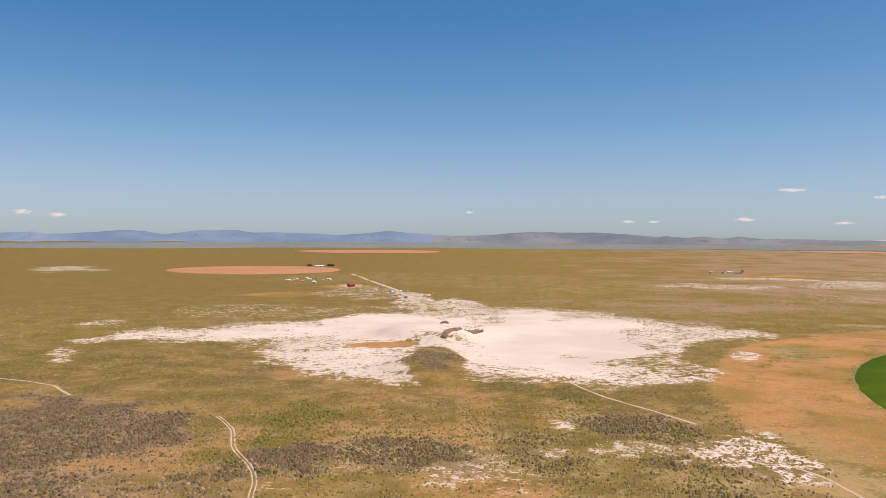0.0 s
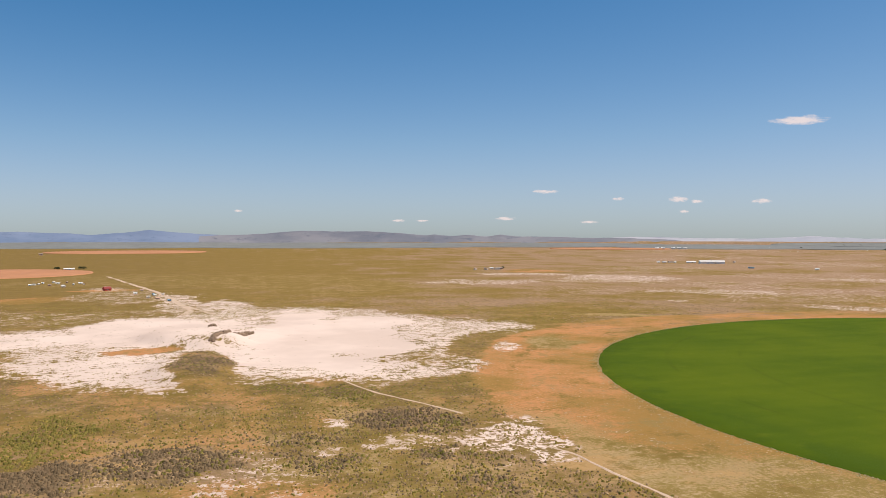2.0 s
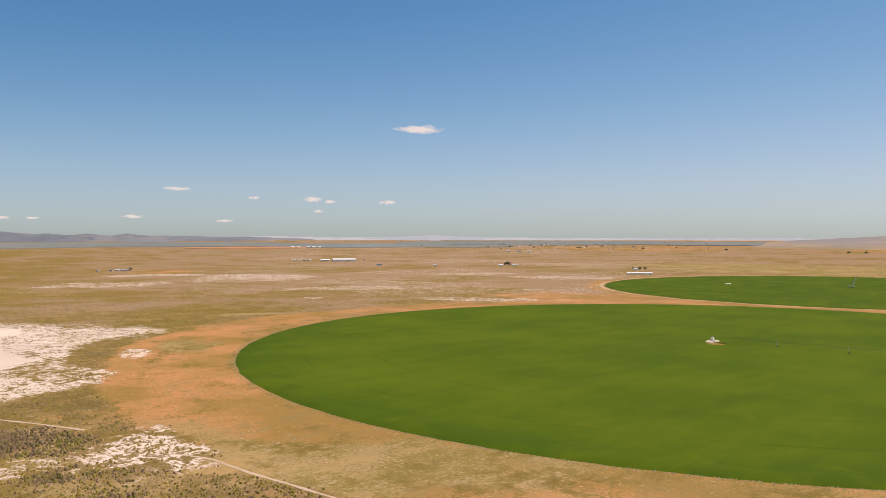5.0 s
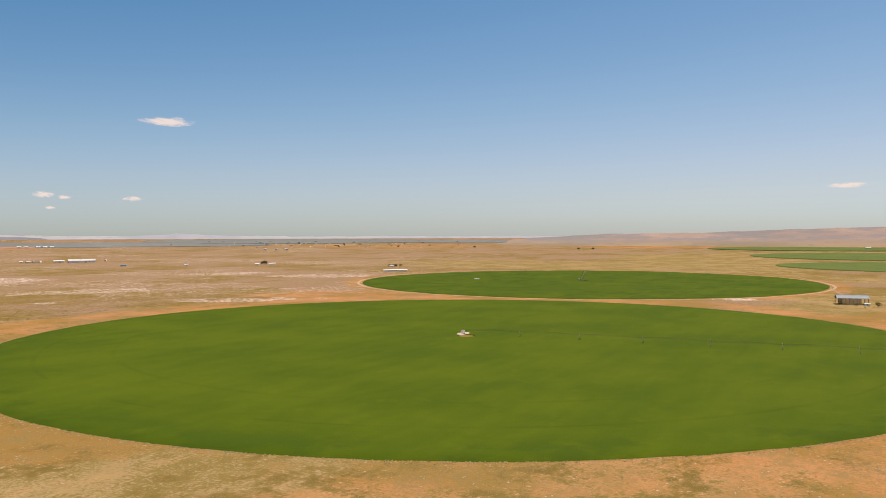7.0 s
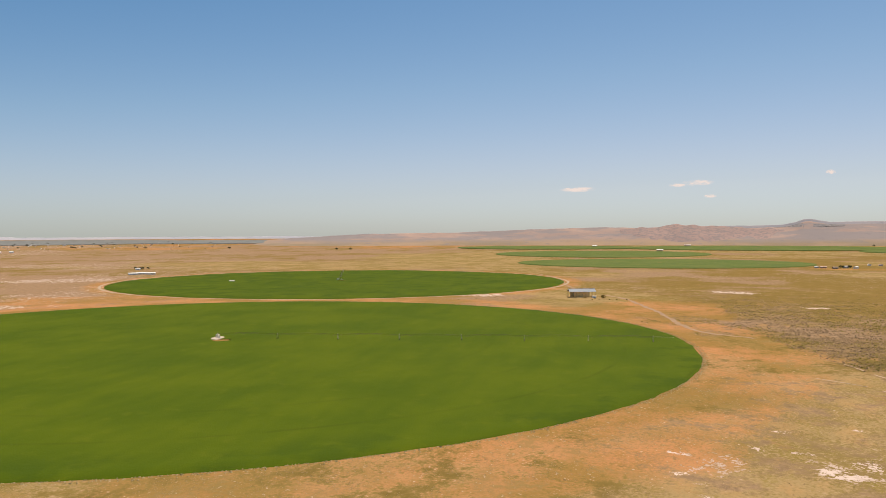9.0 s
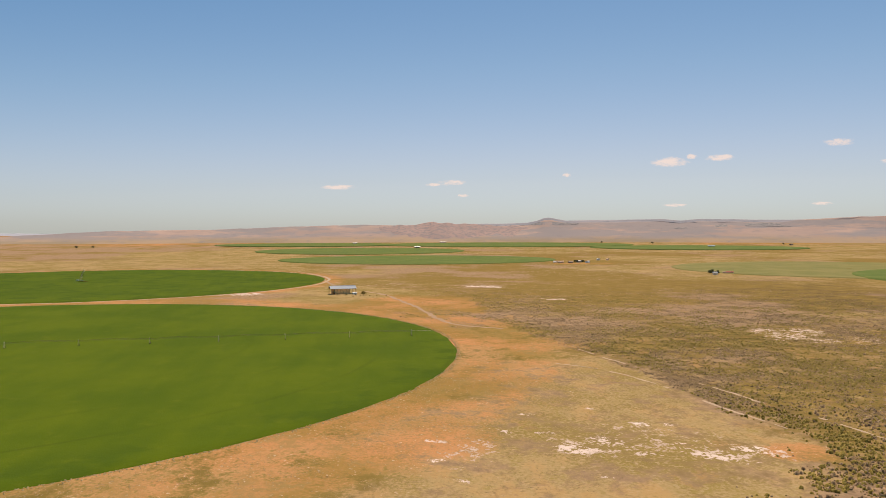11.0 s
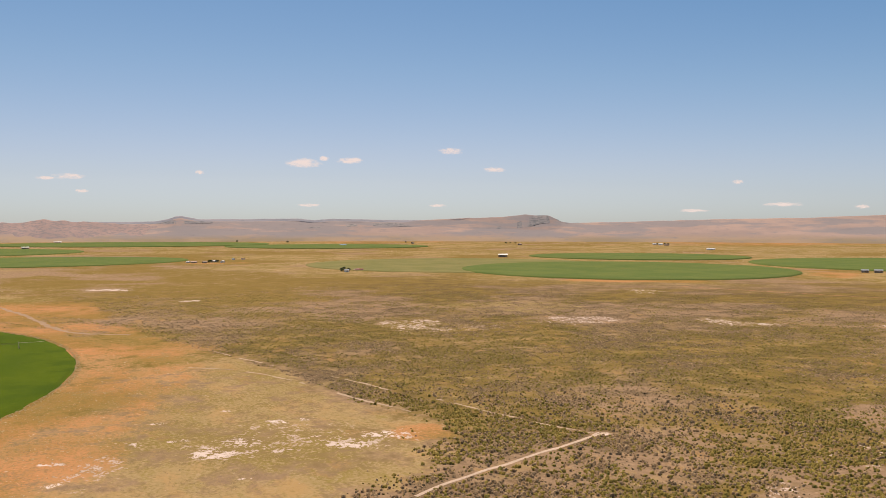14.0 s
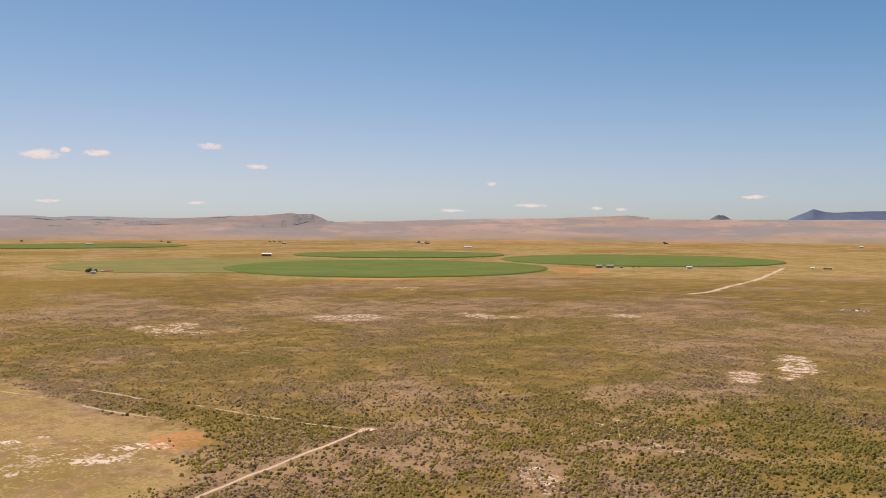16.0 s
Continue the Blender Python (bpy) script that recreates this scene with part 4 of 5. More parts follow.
dark_kind = rng.rand(len(bx)) < (0.05 + 0.12 * step(0.48, 0.62, fbm(bx, by, 70, 91)) + 0.5 * step(142, 160, ba[pick]) * step(720, 420, bd) + (0.55 * thick_ * grey_ + 0.25 * thick_ + 0.34) * in_west) * (1 - on_sand)
kind_of = np.where(dark_kind, np.where(is_grey, 3, 2), np.where(is_grey, 1, 0))
KINDS = ((1, "sagebrush", M_SAGE, "grey-brown sagebrush scattered over the plain"), (0, "green_brush", M_GREEN, "low olive-green bushes scattered over the plain"),
         (2, "dark_brush", M_DARK_GREEN, "dark green bushes among the olive brush"), (3, "dark_sage_brush", M_DARK_SAGE, "dark brown sagebrush among the paler bushes"))
for away in (False, True):
    for which, nm, mt, lb in KINDS:
        q = (kind_of == which) & (far_off == away)
        bushes(nm, bx[q], by[q], wide[q], tall[q], mt, lb, rng, away)

# pale weeds along the crop's rim
wa = rng.rand(5200) * 2 * math.pi
wr = 1.003 + 0.011 * rng.rand(5200) ** 2
wh = radians(SQUASH[0])
wu, wv = wr * np.cos(wa) * SQUASH[1], wr * np.sin(wa) * SQUASH[2]
bushes("rim_weeds", FIELD[0] + wu * math.sin(wh) + wv * math.cos(wh), FIELD[1] + wu * math.cos(wh) - wv * math.sin(wh), 0.35 + 0.6 * rng.rand(5200), 0.2 + 0.25 * rng.rand(5200),
       leaf_material("dry_weeds", (0.27, 0.21, 0.09), (0.42, 0.32, 0.17)), "dry pale weeds along the crop edge", rng)


# dry tufts on the worked soil round the crop
ta, td = rng.uniform(24, 122, 100000), np.sqrt(rng.uniform(245 ** 2, 470 ** 2, 100000))
tu, tv = polar(ta, td)
near_crop = in_field(tu, tv)
tuft = (near_crop > 6) & (near_crop < 150) & ((apron(tu, tv) > 2) | (ta > 40)) & (rng.rand(len(tu)) < 0.9 * step(0.40, 0.66, 0.5 * rings(tu, tv) + 0.5 * fbm(tu, tv, 9, 63))) & ((ta < 100) | (corner(tu, tv) > 0.5))
tu, tv = tu[tuft], tv[tuft]
small = 0.26 + 0.42 * rng.rand(len(tu)) ** 2
bushes("dry_tufts", tu, tv, small, small * 0.32, leaf_material("dry_tufts", (0.27, 0.185, 0.078), (0.42, 0.28, 0.13)), "small dry grass tufts on orange soil", rng, True)


# ---- building kit ----
def part(name, bm, mat, parent, label=""):
    me = bpy.data.meshes.new(name)
    bm.normal_update()
    bm.to_mesh(me)
    bm.free()
    me.materials.append(mat)
    ob = new(name, me)
    ob.parent = parent
    return tagged(ob, label)


def box(bm, c, s, turn=0.0, bevel=0.0):
    m = Matrix.Translation(c) @ Matrix.Rotation(turn, 4, "Z") @ Matrix.Diagonal((*s, 1))
    made = bmesh.ops.create_cube(bm, size=1, matrix=m)
    if bevel:
        bmesh.ops.bevel(bm, geom=list({e for v in made["verts"] for e in v.link_edges}), offset=bevel, segments=1, affect="EDGES")
    return bm


def boxes(*items):
    bm = bmesh.new()
    for it in items:
        box(bm, *it)
    return bm


def rod(bm, a, b, r, sides=5):
    a, b = Vector(a), Vector(b)
    m = Matrix.Translation((a + b) / 2) @ (b - a).to_track_quat("Z", "Y").to_matrix().to_4x4()
    bmesh.ops.create_cone(bm, cap_ends=True, segments=sides, radius1=r, radius2=r, depth=(b - a).length, matrix=m)
    return bm


def prism(bm, outline, x0, x1):
    """An outline in y, z drawn along x."""
    lo = [bm.verts.new((x0, y, z)) for y, z in outline]
    hi = [bm.verts.new((x1, y, z)) for y, z in outline]
    n = len(outline)
    bm.faces.new(lo[::-1])
    bm.faces.new(hi)
    for i in range(n):
        bm.faces.new((lo[i], lo[(i + 1) % n], hi[(i + 1) % n], hi[i]))
    return bm


def root(name, az, d, turn, label, category, group=""):
    """The base of a thing at that bearing and range; its own x runs across the line of sight, turned by turn degrees."""
    x, y = polar(az, d)
    px, py, pz, s = (float(v) for v in settle(x, y))
    ob = new(name)
    ob.matrix_basis = pose(px, py, pz, 0, 0, turn - az) @ Matrix.Scale(s, 4)
    ob.empty_display_size = 0.5
    return tagged(ob, label, category, group)


PAINT = {}


def paint(name, color, rough=0.7, metal=0.0, vary=0.12):
    if name not in PAINT:
        PAINT[name] = material(name, color, rough, metal, vary, size=2.0, spec=0.2)
    return PAINT[name]


WHITE, CREAM = ("white_paint", (0.92, 0.88, 0.80)), ("cream_siding", (0.80, 0.69, 0.56))
GREY = ("grey_sheet", (0.66, 0.62, 0.56))
RUST, BARN_RED = ("rusty_sheet", (0.56, 0.36, 0.25)), ("red_siding", (0.42, 0.065, 0.05))
BLUE, TIMBER = ("blue_sheet", (0.22, 0.36, 0.46)), ("weathered_timber", (0.34, 0.25, 0.17))
SLATE, BROWN = ("slate_roof", (0.32, 0.33, 0.33)), ("brown_roof", (0.33, 0.24, 0.18))
HAY = ("straw_bales", (0.86, 0.58, 0.26))


def building(name, label, az, d, w, deep, eave, wall, roof, turn=0.0, pitch=0.25, category="house", group="", windows=2, door=True):
    """A gabled building with overhanging roof slabs, plinth, door and windows."""
    if d > 1500 and category != "trailer":
        w, deep, eave = 0.72 * w, 0.72 * deep, 0.8 * eave
    ob = root(name, az, d, turn, label, category, group)
    ridge = eave + deep / 2 * pitch
    bm = prism(bmesh.new(), [(-deep / 2, -0.4), (deep / 2, -0.4), (deep / 2, eave), (0, ridge), (-deep / 2, eave)], -w / 2, w / 2)
    body = part("wall", bm, paint(*wall), ob)
    o, t = 0.6, 0.25
    bm = bmesh.new()
    for sgn in (-1, 1):
        q = [(0, ridge), (sgn * (deep / 2 + o), eave - o * pitch), (sgn * (deep / 2 + o), eave - o * pitch + t), (0, ridge + t)]
        prism(bm, q if sgn > 0 else q[::-1], -w / 2 - o, w / 2 + o)
    part("roof", bm, paint(*roof), ob)
    part("ridge_cap", boxes(((0, 0, ridge + t), (w + 2 * o, 0.5, 0.12))), paint(*GREY), ob)
    if door:
        dh = min(2.1, eave * 0.85)
        part("door", boxes(((w * 0.12, -deep / 2 - 0.04, dh / 2), (1.0 if w < 30 else 4.0, 0.12, dh if w < 30 else eave * 0.8))), paint(*TIMBER), body)
    for k in range(windows):
        x = (k + 0.5) / windows * w * 0.84 - w * 0.42
        if door and abs(x - w * 0.12) < 1.3:
            x -= 2.0
        win = part("window", boxes(((x, -deep / 2 - 0.05, eave * 0.55), (1.5, 0.10, 1.2))), paint(*WHITE), body)
        part("pane", boxes(((x, -deep / 2 - 0.11, eave * 0.55), (1.25, 0.04, 0.95))), paint("window_glass", (0.05, 0.06, 0.07), 0.15), win)
    return ob


def open_shed(name, label, az, d, w, deep, eave, roof, turn=0.0, group="", fill=HAY, level=0.8):
    """A roof on posts over stacked hay, with a closed dark back."""
    ob = root(name, az, d, turn, label, "hay shed", group)
    ridge = eave + deep * 0.14
    bm = bmesh.new()
    for sgn in (-1, 1):
        q = [(0, ridge), (sgn * (deep / 2 + 0.8), eave - 0.2), (sgn * (deep / 2 + 0.8), eave), (0, ridge + 0.2)]
        prism(bm, q if sgn > 0 else q[::-1], -w / 2 - 0.8, w / 2 + 0.8)
    part("roof", bm, paint(*roof), ob)
    n = max(3, int(w / 8))
    for k in range(n + 1):
        for sgn in (-1, 1):
            part("post", boxes(((-w / 2 + k * w / n, sgn * deep / 2, eave / 2 - 0.2), (0.4, 0.4, eave))), paint(*TIMBER), ob)
    part("stack", boxes(((0, 0.5, eave * level / 2), (w * 0.9, deep * 0.8, eave * level), 0, 0.3)), paint(*fill), ob)
    return ob


def tree(az, d, high, label, spread=0.5, rng=np.random.RandomState(3), group="", mat=None):
    """A tapered trunk with limbs and a crown of many small leaf clumps."""
    ob = root("tree", az, d, 0, label, "tree", group)
    bm = bmesh.new()
    bmesh.ops.create_cone(bm, cap_ends=True, segments=7, radius1=high * 0.04, radius2=high * 0.015, depth=high * 0.6, matrix=Matrix.Translation((0, 0, high * 0.28)))
    for k in range(5):
        a = k * 1.26 + rng.rand()
        rod(bm, (0, 0, high * 0.3), (math.cos(a) * high * spread * 0.6, math.sin(a) * high * spread * 0.6, high * (0.55 + 0.2 * rng.rand())), high * 0.012, 4)
    part("trunk", bm, paint("bark", (0.13, 0.09, 0.06), 0.9), ob)
    bm = bmesh.new()
    for k in range(70):
        a, q = rng.rand() * 6.28, rng.rand() ** 0.5
        z = high * (0.3 + 0.65 * rng.rand())
        r = high * spread * q * (1.15 - 0.7 * abs(z / high - 0.55) / 0.45)
        s = high * (0.05 + 0.06 * rng.rand())
        m = Matrix.Translation((r * math.cos(a), r * math.sin(a), z)) @ Euler((rng.rand() * 3, rng.rand() * 3, 0)).to_matrix().to_4x4() @ Matrix.Diagonal((s, s * 1.2, s * 0.7, 1))
        bmesh.ops.create_icosphere(bm, subdivisions=1, radius=1, matrix=m)
    part("crown", bm, mat or M_TREE, ob)
    return ob


M_TREE = leaf_material("dark_foliage", (0.035, 0.045, 0.018), (0.10, 0.11, 0.04))

# ---- the two irrigation pivots ----
def irrigation_pivot(x, y, toward, spans, length, label):
    """A trussed pipe on wheeled towers, turning on a braced centre post on its concrete pad."""
    ob = new("irrigation_pivot")
    ob.matrix_basis = pose(x, y, float(relief(np.array(x), np.array(y))), 0, 0, math.degrees(math.atan2(toward[1], toward[0])))
    tagged(ob, label, "irrigation pivot", "centre pivots")
    steel = paint("galvanised_steel", (0.74, 0.62, 0.43), 0.6, 0.0)
    pipe = paint("weathered_pipe", (0.17, 0.155, 0.075), 0.6, 0.0)
    top = 4.2
    bm = bmesh.new()
    for sx in (-1, 1):
        for sy in (-1, 1):
            rod(bm, (1.6 * sx, 1.6 * sy, 0.2), (0.35 * sx, 0.35 * sy, top), 0.11)
    for z, r in ((1.4, 1.25), (2.8, 0.8)):
        for q in range(4):
            a, b = math.pi / 4 + q * math.pi / 2, math.pi / 4 + (q + 1) * math.pi / 2
            rod(bm, (r * 1.41 * math.cos(a), r * 1.41 * math.sin(a), z), (r * 1.41 * math.cos(b), r * 1.41 * math.sin(b), z), 0.07)
    rod(bm, (0, 0, 0), (0, 0, top + 0.9), 0.16, 8)
    part("centre_post", bm, steel, ob, "braced galvanised centre post")
    bm = bmesh.new()
    bmesh.ops.create_cone(bm, cap_ends=True, segments=20, radius1=6.6, radius2=6.0, depth=0.5, matrix=Matrix.Translation((0, 0, 0.42)) @ Matrix.Diagonal((0.8, 1.5, 1, 1)))
    part("pad", bm, paint("pale_gravel_pad", (0.54, 0.44, 0.34), 0.95), ob, "pale gravel pad")
    part("control_box", boxes(((-1.5, 3.8, 1.7), (2.2, 3.4, 2.4), 0, 0.1)), paint(*WHITE), ob, "white control box")
    part("pump", boxes(((2.5, -3.0, 1.1), (1.6, 2.4, 1.2), 0, 0.1), ((2.5, -3.0, 1.9), (0.5, 0.5, 0.8))), paint(*GREY), ob)
    for k in range(spans):
        x0, x1 = k * length, (k + 1) * length
        bm = bmesh.new()
        arch = lambda q: top + 1.1 * 4 * q * (1 - q)
        n = 8
        for i in range(n):
            a, b = i / n, (i + 1) / n
            rod(bm, (x0 + a * length, 0, arch(a)), (x0 + b * length, 0, arch(b)), 0.085, 6)
            for sy in (-0.7, 0.7):
                rod(bm, (x0 + (a + b) / 2 * length, sy, arch((a + b) / 2) - 1.1), (x0 + a * length, 0, arch(a)), 0.035, 3)
                rod(bm, (x0 + (a + b) / 2 * length, sy, arch((a + b) / 2) - 1.1), (x0 + b * length, 0, arch(b)), 0.035, 3)
                if i < n - 1:
                    rod(bm, (x0 + (a + b) / 2 * length, sy, arch((a + b) / 2) - 1.1), (x0 + (a + b) / 2 * length + length / n, sy, arch((a + b) / 2 + 1 / n) - 1.1), 0.03, 3)
        part("pipe_span", bm, pipe, ob)
        bm = bmesh.new()
        for sy in (-1, 1):
            rod(bm, (x1, sy * 2.1, 0.75), (x1, sy * 0.25, top), 0.10)
        rod(bm, (x1, -2.1, 0.75), (x1, 2.1, 0.75), 0.13)
        rod(bm, (x1, -1.1, 2.4), (x1, 1.1, 2.4), 0.07)
        tw = part("drive_tower", bm, steel, ob)
        for sy in (-1, 1):
            bm = bmesh.new()
            bmesh.ops.create_cone(bm, cap_ends=True, segments=12, radius1=0.65, radius2=0.65, depth=0.4, matrix=Matrix.Translation((x1 + 0.3, sy * 2.1, 0.65)) @ Matrix.Rotation(math.pi / 2, 4, "Y"))
            part("wheel", bm, paint("tyre_rubber", (0.04, 0.04, 0.04), 0.9), tw)
        part("tower_box", boxes(((x1, 0, top + 0.45), (0.5, 0.5, 0.7))), paint(*CREAM), tw)
    bm = rod(bmesh.new(), (spans * length, 0, top), (spans * length + 17, 0, top - 0.2), 0.08, 6)
    part("end_boom", bm, steel, ob)
    return ob


irrigation_pivot(*PIVOT, (46, -357), 7, 51.4, "long galvanised pivot irrigator standing in green crop")
irrigation_pivot(*polar(70.2, 1500), (math.sin(radians(71.5)), math.cos(radians(71.5))), 7, 52.0, "second galvanised pivot irrigator standing in crop")
building("pump_hut", "small white hut in the second crop field", 62.64, 1500, 9, 3, 1.8, WHITE, WHITE, windows=0, door=False, category="hut")


# ---- the hay barn ----
def hay_barn(az, d, turn):
    ob = root("hay_barn", az, d, turn, "large open hay barn with a grey metal roof", "barn")
    W, D, EAVE, RISE = 34.0, 15.0, 7.6, 3.5
    steel, post = paint("barn_roof_metal", (0.30, 0.33, 0.36), 0.6, 0.0), paint("timber_post", (0.17, 0.11, 0.07), 0.9)
    for sgn in (-1, 1):
        bm = bmesh.new()
        n = 56
        q0, q1 = (sgn * 0.0, EAVE + RISE), (sgn * (D / 2 + 0.5), EAVE - 0.25)
        top, low = [], []
        for i in range(n + 1):
            x = -W / 2 - 1.5 + (W + 3) * i / n
            lift = 0.10 if i % 2 else 0.0
            top.append([bm.verts.new((x, y, z + lift)) for y, z in (q0, q1)])
            low.append([bm.verts.new((x, y, z + lift - 0.18)) for y, z in (q0, q1)])
        for i in range(n):
            bm.faces.new((top[i][0], top[i + 1][0], top[i + 1][1], top[i][1]))
            bm.faces.new((low[i][1], low[i + 1][1], low[i + 1][0], low[i][0]))
            bm.faces.new((top[i][1], top[i + 1][1], low[i + 1][1], low[i][1]))
            bm.faces.new((low[i][0], low[i + 1][0], top[i + 1][0], top[i][0]))
        for e in (0, n):
            bm.faces.new((top[e][0], top[e][1], low[e][1], low[e][0]))
        part("roof_slope", bm, steel, ob, "ribbed grey metal roof slope")
    part("ridge_cap", boxes(((0, 0, EAVE + RISE + 0.12), (W + 3, 0.9, 0.16))), steel, ob)
    bays = 8
    for k in range(bays + 1):
        x = -W / 2 + W * k / bays
        for y in (-D / 2, D / 2):
            part("post", boxes(((x, y, EAVE / 2 - 0.3), (0.5, 0.5, EAVE + 0.4))), post, ob)
        bm = bmesh.new()
        for sgn in (-1, 1):
            rod(bm, (x, 0, EAVE + RISE - 0.4), (x, sgn * D / 2, EAVE - 0.5), 0.16, 4)
        rod(bm, (x, -D / 2, EAVE - 0.4), (x, D / 2, EAVE - 0.4), 0.16, 4)
        rod(bm, (x, 0, EAVE - 0.4), (x, 0, EAVE + RISE - 0.4), 0.12, 4)
        part("truss", bm, post, ob)
    for y in (-D / 2, D / 2):
        part("eave_beam", boxes(((0, y, EAVE - 0.35), (W, 0.3, 0.5))), post, ob)
    # hay, bay by bay; the bay at one end is empty, the other half full
    g = np.random.RandomState(8)
    for k in range(1, 6):
        st = root("hay_stack", az, d, turn, "stack of large golden straw bales under the barn roof", "hay stack", "hay stacks in the barn")
        bm = bmesh.new()
        levels = 6 if k < bays - 1 else 3
        x0 = -W / 2 + W * k / bays
        for lv in range(levels):
            for c in range(2):
                for r in range(6):
                    if 0 < r < 5 and lv < levels - 1:
                        continue
                    box(bm, (x0 + 1.32 + c * 2.5 + 0.06 * g.randn(), -D / 2 + 1.05 + r * 2.6 + 0.10 * g.randn(), 0.62 + lv * 1.24), (2.42, 2.62, 1.2), 0.02 * g.randn(), 0.07)
        bm.normal_update()
        me = bpy.data.meshes.new("hay_stack")
        bm.to_mesh(me)
        bm.free()
        me.materials.append(paint(*HAY))
        lump = new("bales", me)
        lump.parent = st
    return ob


hay_barn(87.73, 1092, 14)
building("trailer", "small white trailer parked beside the hay barn", 88.62, 1080, 5.5, 2.4, 2.2, WHITE, WHITE, 10, windows=1, door=False, category="trailer")
tree(89.25, 1062, 5.8, "low grey-green bush tree beside the hay barn", 0.75, mat=M_GREEN)
for a, d, h in ((88.0, 1064, 2.6), (88.7, 1060, 1.8), (89.0, 1045, 1.6), (88.5, 1040, 1.5), (89.7, 1048, 1.6), (90.2, 1046, 1.5), (90.9, 1050, 1.5)):
    tree(a, d, h, "small round bush near the hay barn", 0.8, group="bushes by the barn", mat=M_GREEN)


# ---- farms and houses on the plain ----
building("farmhouse", "small dark red cabin on bare orange soil", -6.67, 1378, 10.5, 8, 3.6, BARN_RED, ("red_roof", (0.30, 0.06, 0.05)), 25, 0.7)
building("long_barn", "long low white-roofed farm building", -8.95, 2270, 36, 12, 4.0, WHITE, WHITE, 4, 0.3, "barn", windows=5)
for a in (-9.6, -9.75, -8.3, -8.15, -8.0):
    tree(a, 2280, 8.0, "dark round tree beside the long farm building", 0.6, group="farmyard trees")
g = np.random.RandomState(12)
for k in range(13):
    c = (WHITE, WHITE, CREAM, WHITE, RUST)[k % 5]
    building("trailer", "old trailer standing in a scrap yard", -11.3 + 0.27 * k + 0.1 * g.randn(), 1600 + 45 * g.randn(), 3 + 5 * g.rand(), 3.0, 2.0, c, c, 40 * g.randn(), 0.45, "trailer", "trailers in the scrap yard", windows=1, door=False)
for k in range(8):
    c = (WHITE, RUST, CREAM, BLUE)[k % 4]
    building("trailer", "weathered trailer beside the pale dirt road", -4.6 + 0.25 * k + 0.1 * g.randn(), 1230 + 60 * g.randn(), 3 + 3 * g.rand(), 2.8, 1.8, c, c, 40 * g.randn(), 0.45, "trailer", "trailers by the road", windows=1, door=False)
building("barn", "distant barn with dark red roof", -10.6, 4054, 24, 16, 7, RUST, BROWN, 0, 0.5, "barn")
building("barn", "very long white metal barn with grey roof", 35.45, 2707, 108, 40, 7.5, WHITE, GREY, 8, 0.3, "barn", windows=8)
building("shed", "white shed beside the long metal barn", 34.1, 2740, 42, 18, 5.5, WHITE, WHITE, 0, 0.3, "shed", windows=3)
for k, (a, d) in enumerate(((31.9, 2760), (32.3, 2745), (32.7, 2770), (33.0, 2760), (36.9, 2840), (35.4, 3000))):
    building("shed", "small pale shed near the long metal barn", a, d, 14 + 4 * (k % 3), 9, 4.2, (WHITE, CREAM, GREY)[k % 3], (WHITE, GREY, BROWN)[k % 3], 20 * k, 0.4, "shed", "sheds round the metal barn", windows=1)
for k, (a, d, w) in enumerate(((19.7, 2090, 13), (20.1, 2110, 15), (20.5, 2095, 18), (20.75, 2110, 12), (18.9, 2080, 8))):
    building("farmhouse", "small farmhouse in a hamlet on bare soil", a, d, w, 9, 4.2, (CREAM, WHITE, GREY, TIMBER, CREAM)[k], (BROWN, GREY, SLATE, BROWN, RUST)[k], 15 * k - 20, 0.5, group="hamlet houses")
tree(20.9, 2120, 8, "dark tree beside the hamlet", 0.5)
for a, d in ((46.85, 2301), (47.8, 2312), (48.0, 2330)):
    building("farmhouse", "low white farmhouse beside a dark tree", a, d, 17, 10, 3.8, WHITE, WHITE, 5, 0.3, group="houses by the dark tree")
for a, h in ((47.2, 9), (47.35, 11), (47.5, 9)):
    tree(a, 2330, h, "dark full tree between white farmhouses", 0.6, group="trees between the houses")
for a, d, w in ((56.15, 1835, 26), (56.7, 1850, 30), (57.3, 1840, 24)):
    building("poultry_shed", "long low white farm shed", a, d, w, 12, 4.0, WHITE, WHITE, 6, 0.3, "shed", "long white sheds", windows=3)
for a in (56.3, 56.6, 56.75, 57.1):
    tree(a, 2085, 7, "dark tree behind white sheds", 0.6, group="trees behind the sheds")
building("farmhouse", "pale house behind the white sheds", 56.45, 2075, 16, 10, 4, WHITE, GREY, 0, 0.4)
building("shed", "tiny white shed on the open plain", 42.05, 2296, 14, 8, 4, WHITE, WHITE, 0, 0.3, "shed")
building("shed", "pale blue shed on the open plain", 38.0, 2330, 22, 10, 4, BLUE, BLUE, 0, 0.3, "shed")
for k, a in enumerate((31.8, 32.2, 32.9, 33.3, 33.7)):
    building("barn", "far white barn under the hills", a, 5700, 34, 20, 11, WHITE, WHITE, 0, 0.3, "barn", "far white barns", windows=2)
for k, a in enumerate((47.4, 48.2, 48.9)):
    building("barn", "far white barn on the plain", a, 4350, 26, 16, 8, WHITE, WHITE, 0, 0.3, "barn", "far white barns on the plain", windows=2)
for a, d, w, h in ((93.17, 3701, 28, 9), (95.05, 5034, 40, 10), (88.65, 4821, 26, 9), (125.57, 2470, 29, 7.5)):
    open_shed("hay_shed", "white-roofed open hay shed at field edge", a, d, w, 16, h, WHITE, 5, "white-roofed hay sheds", BROWN, 0.75)
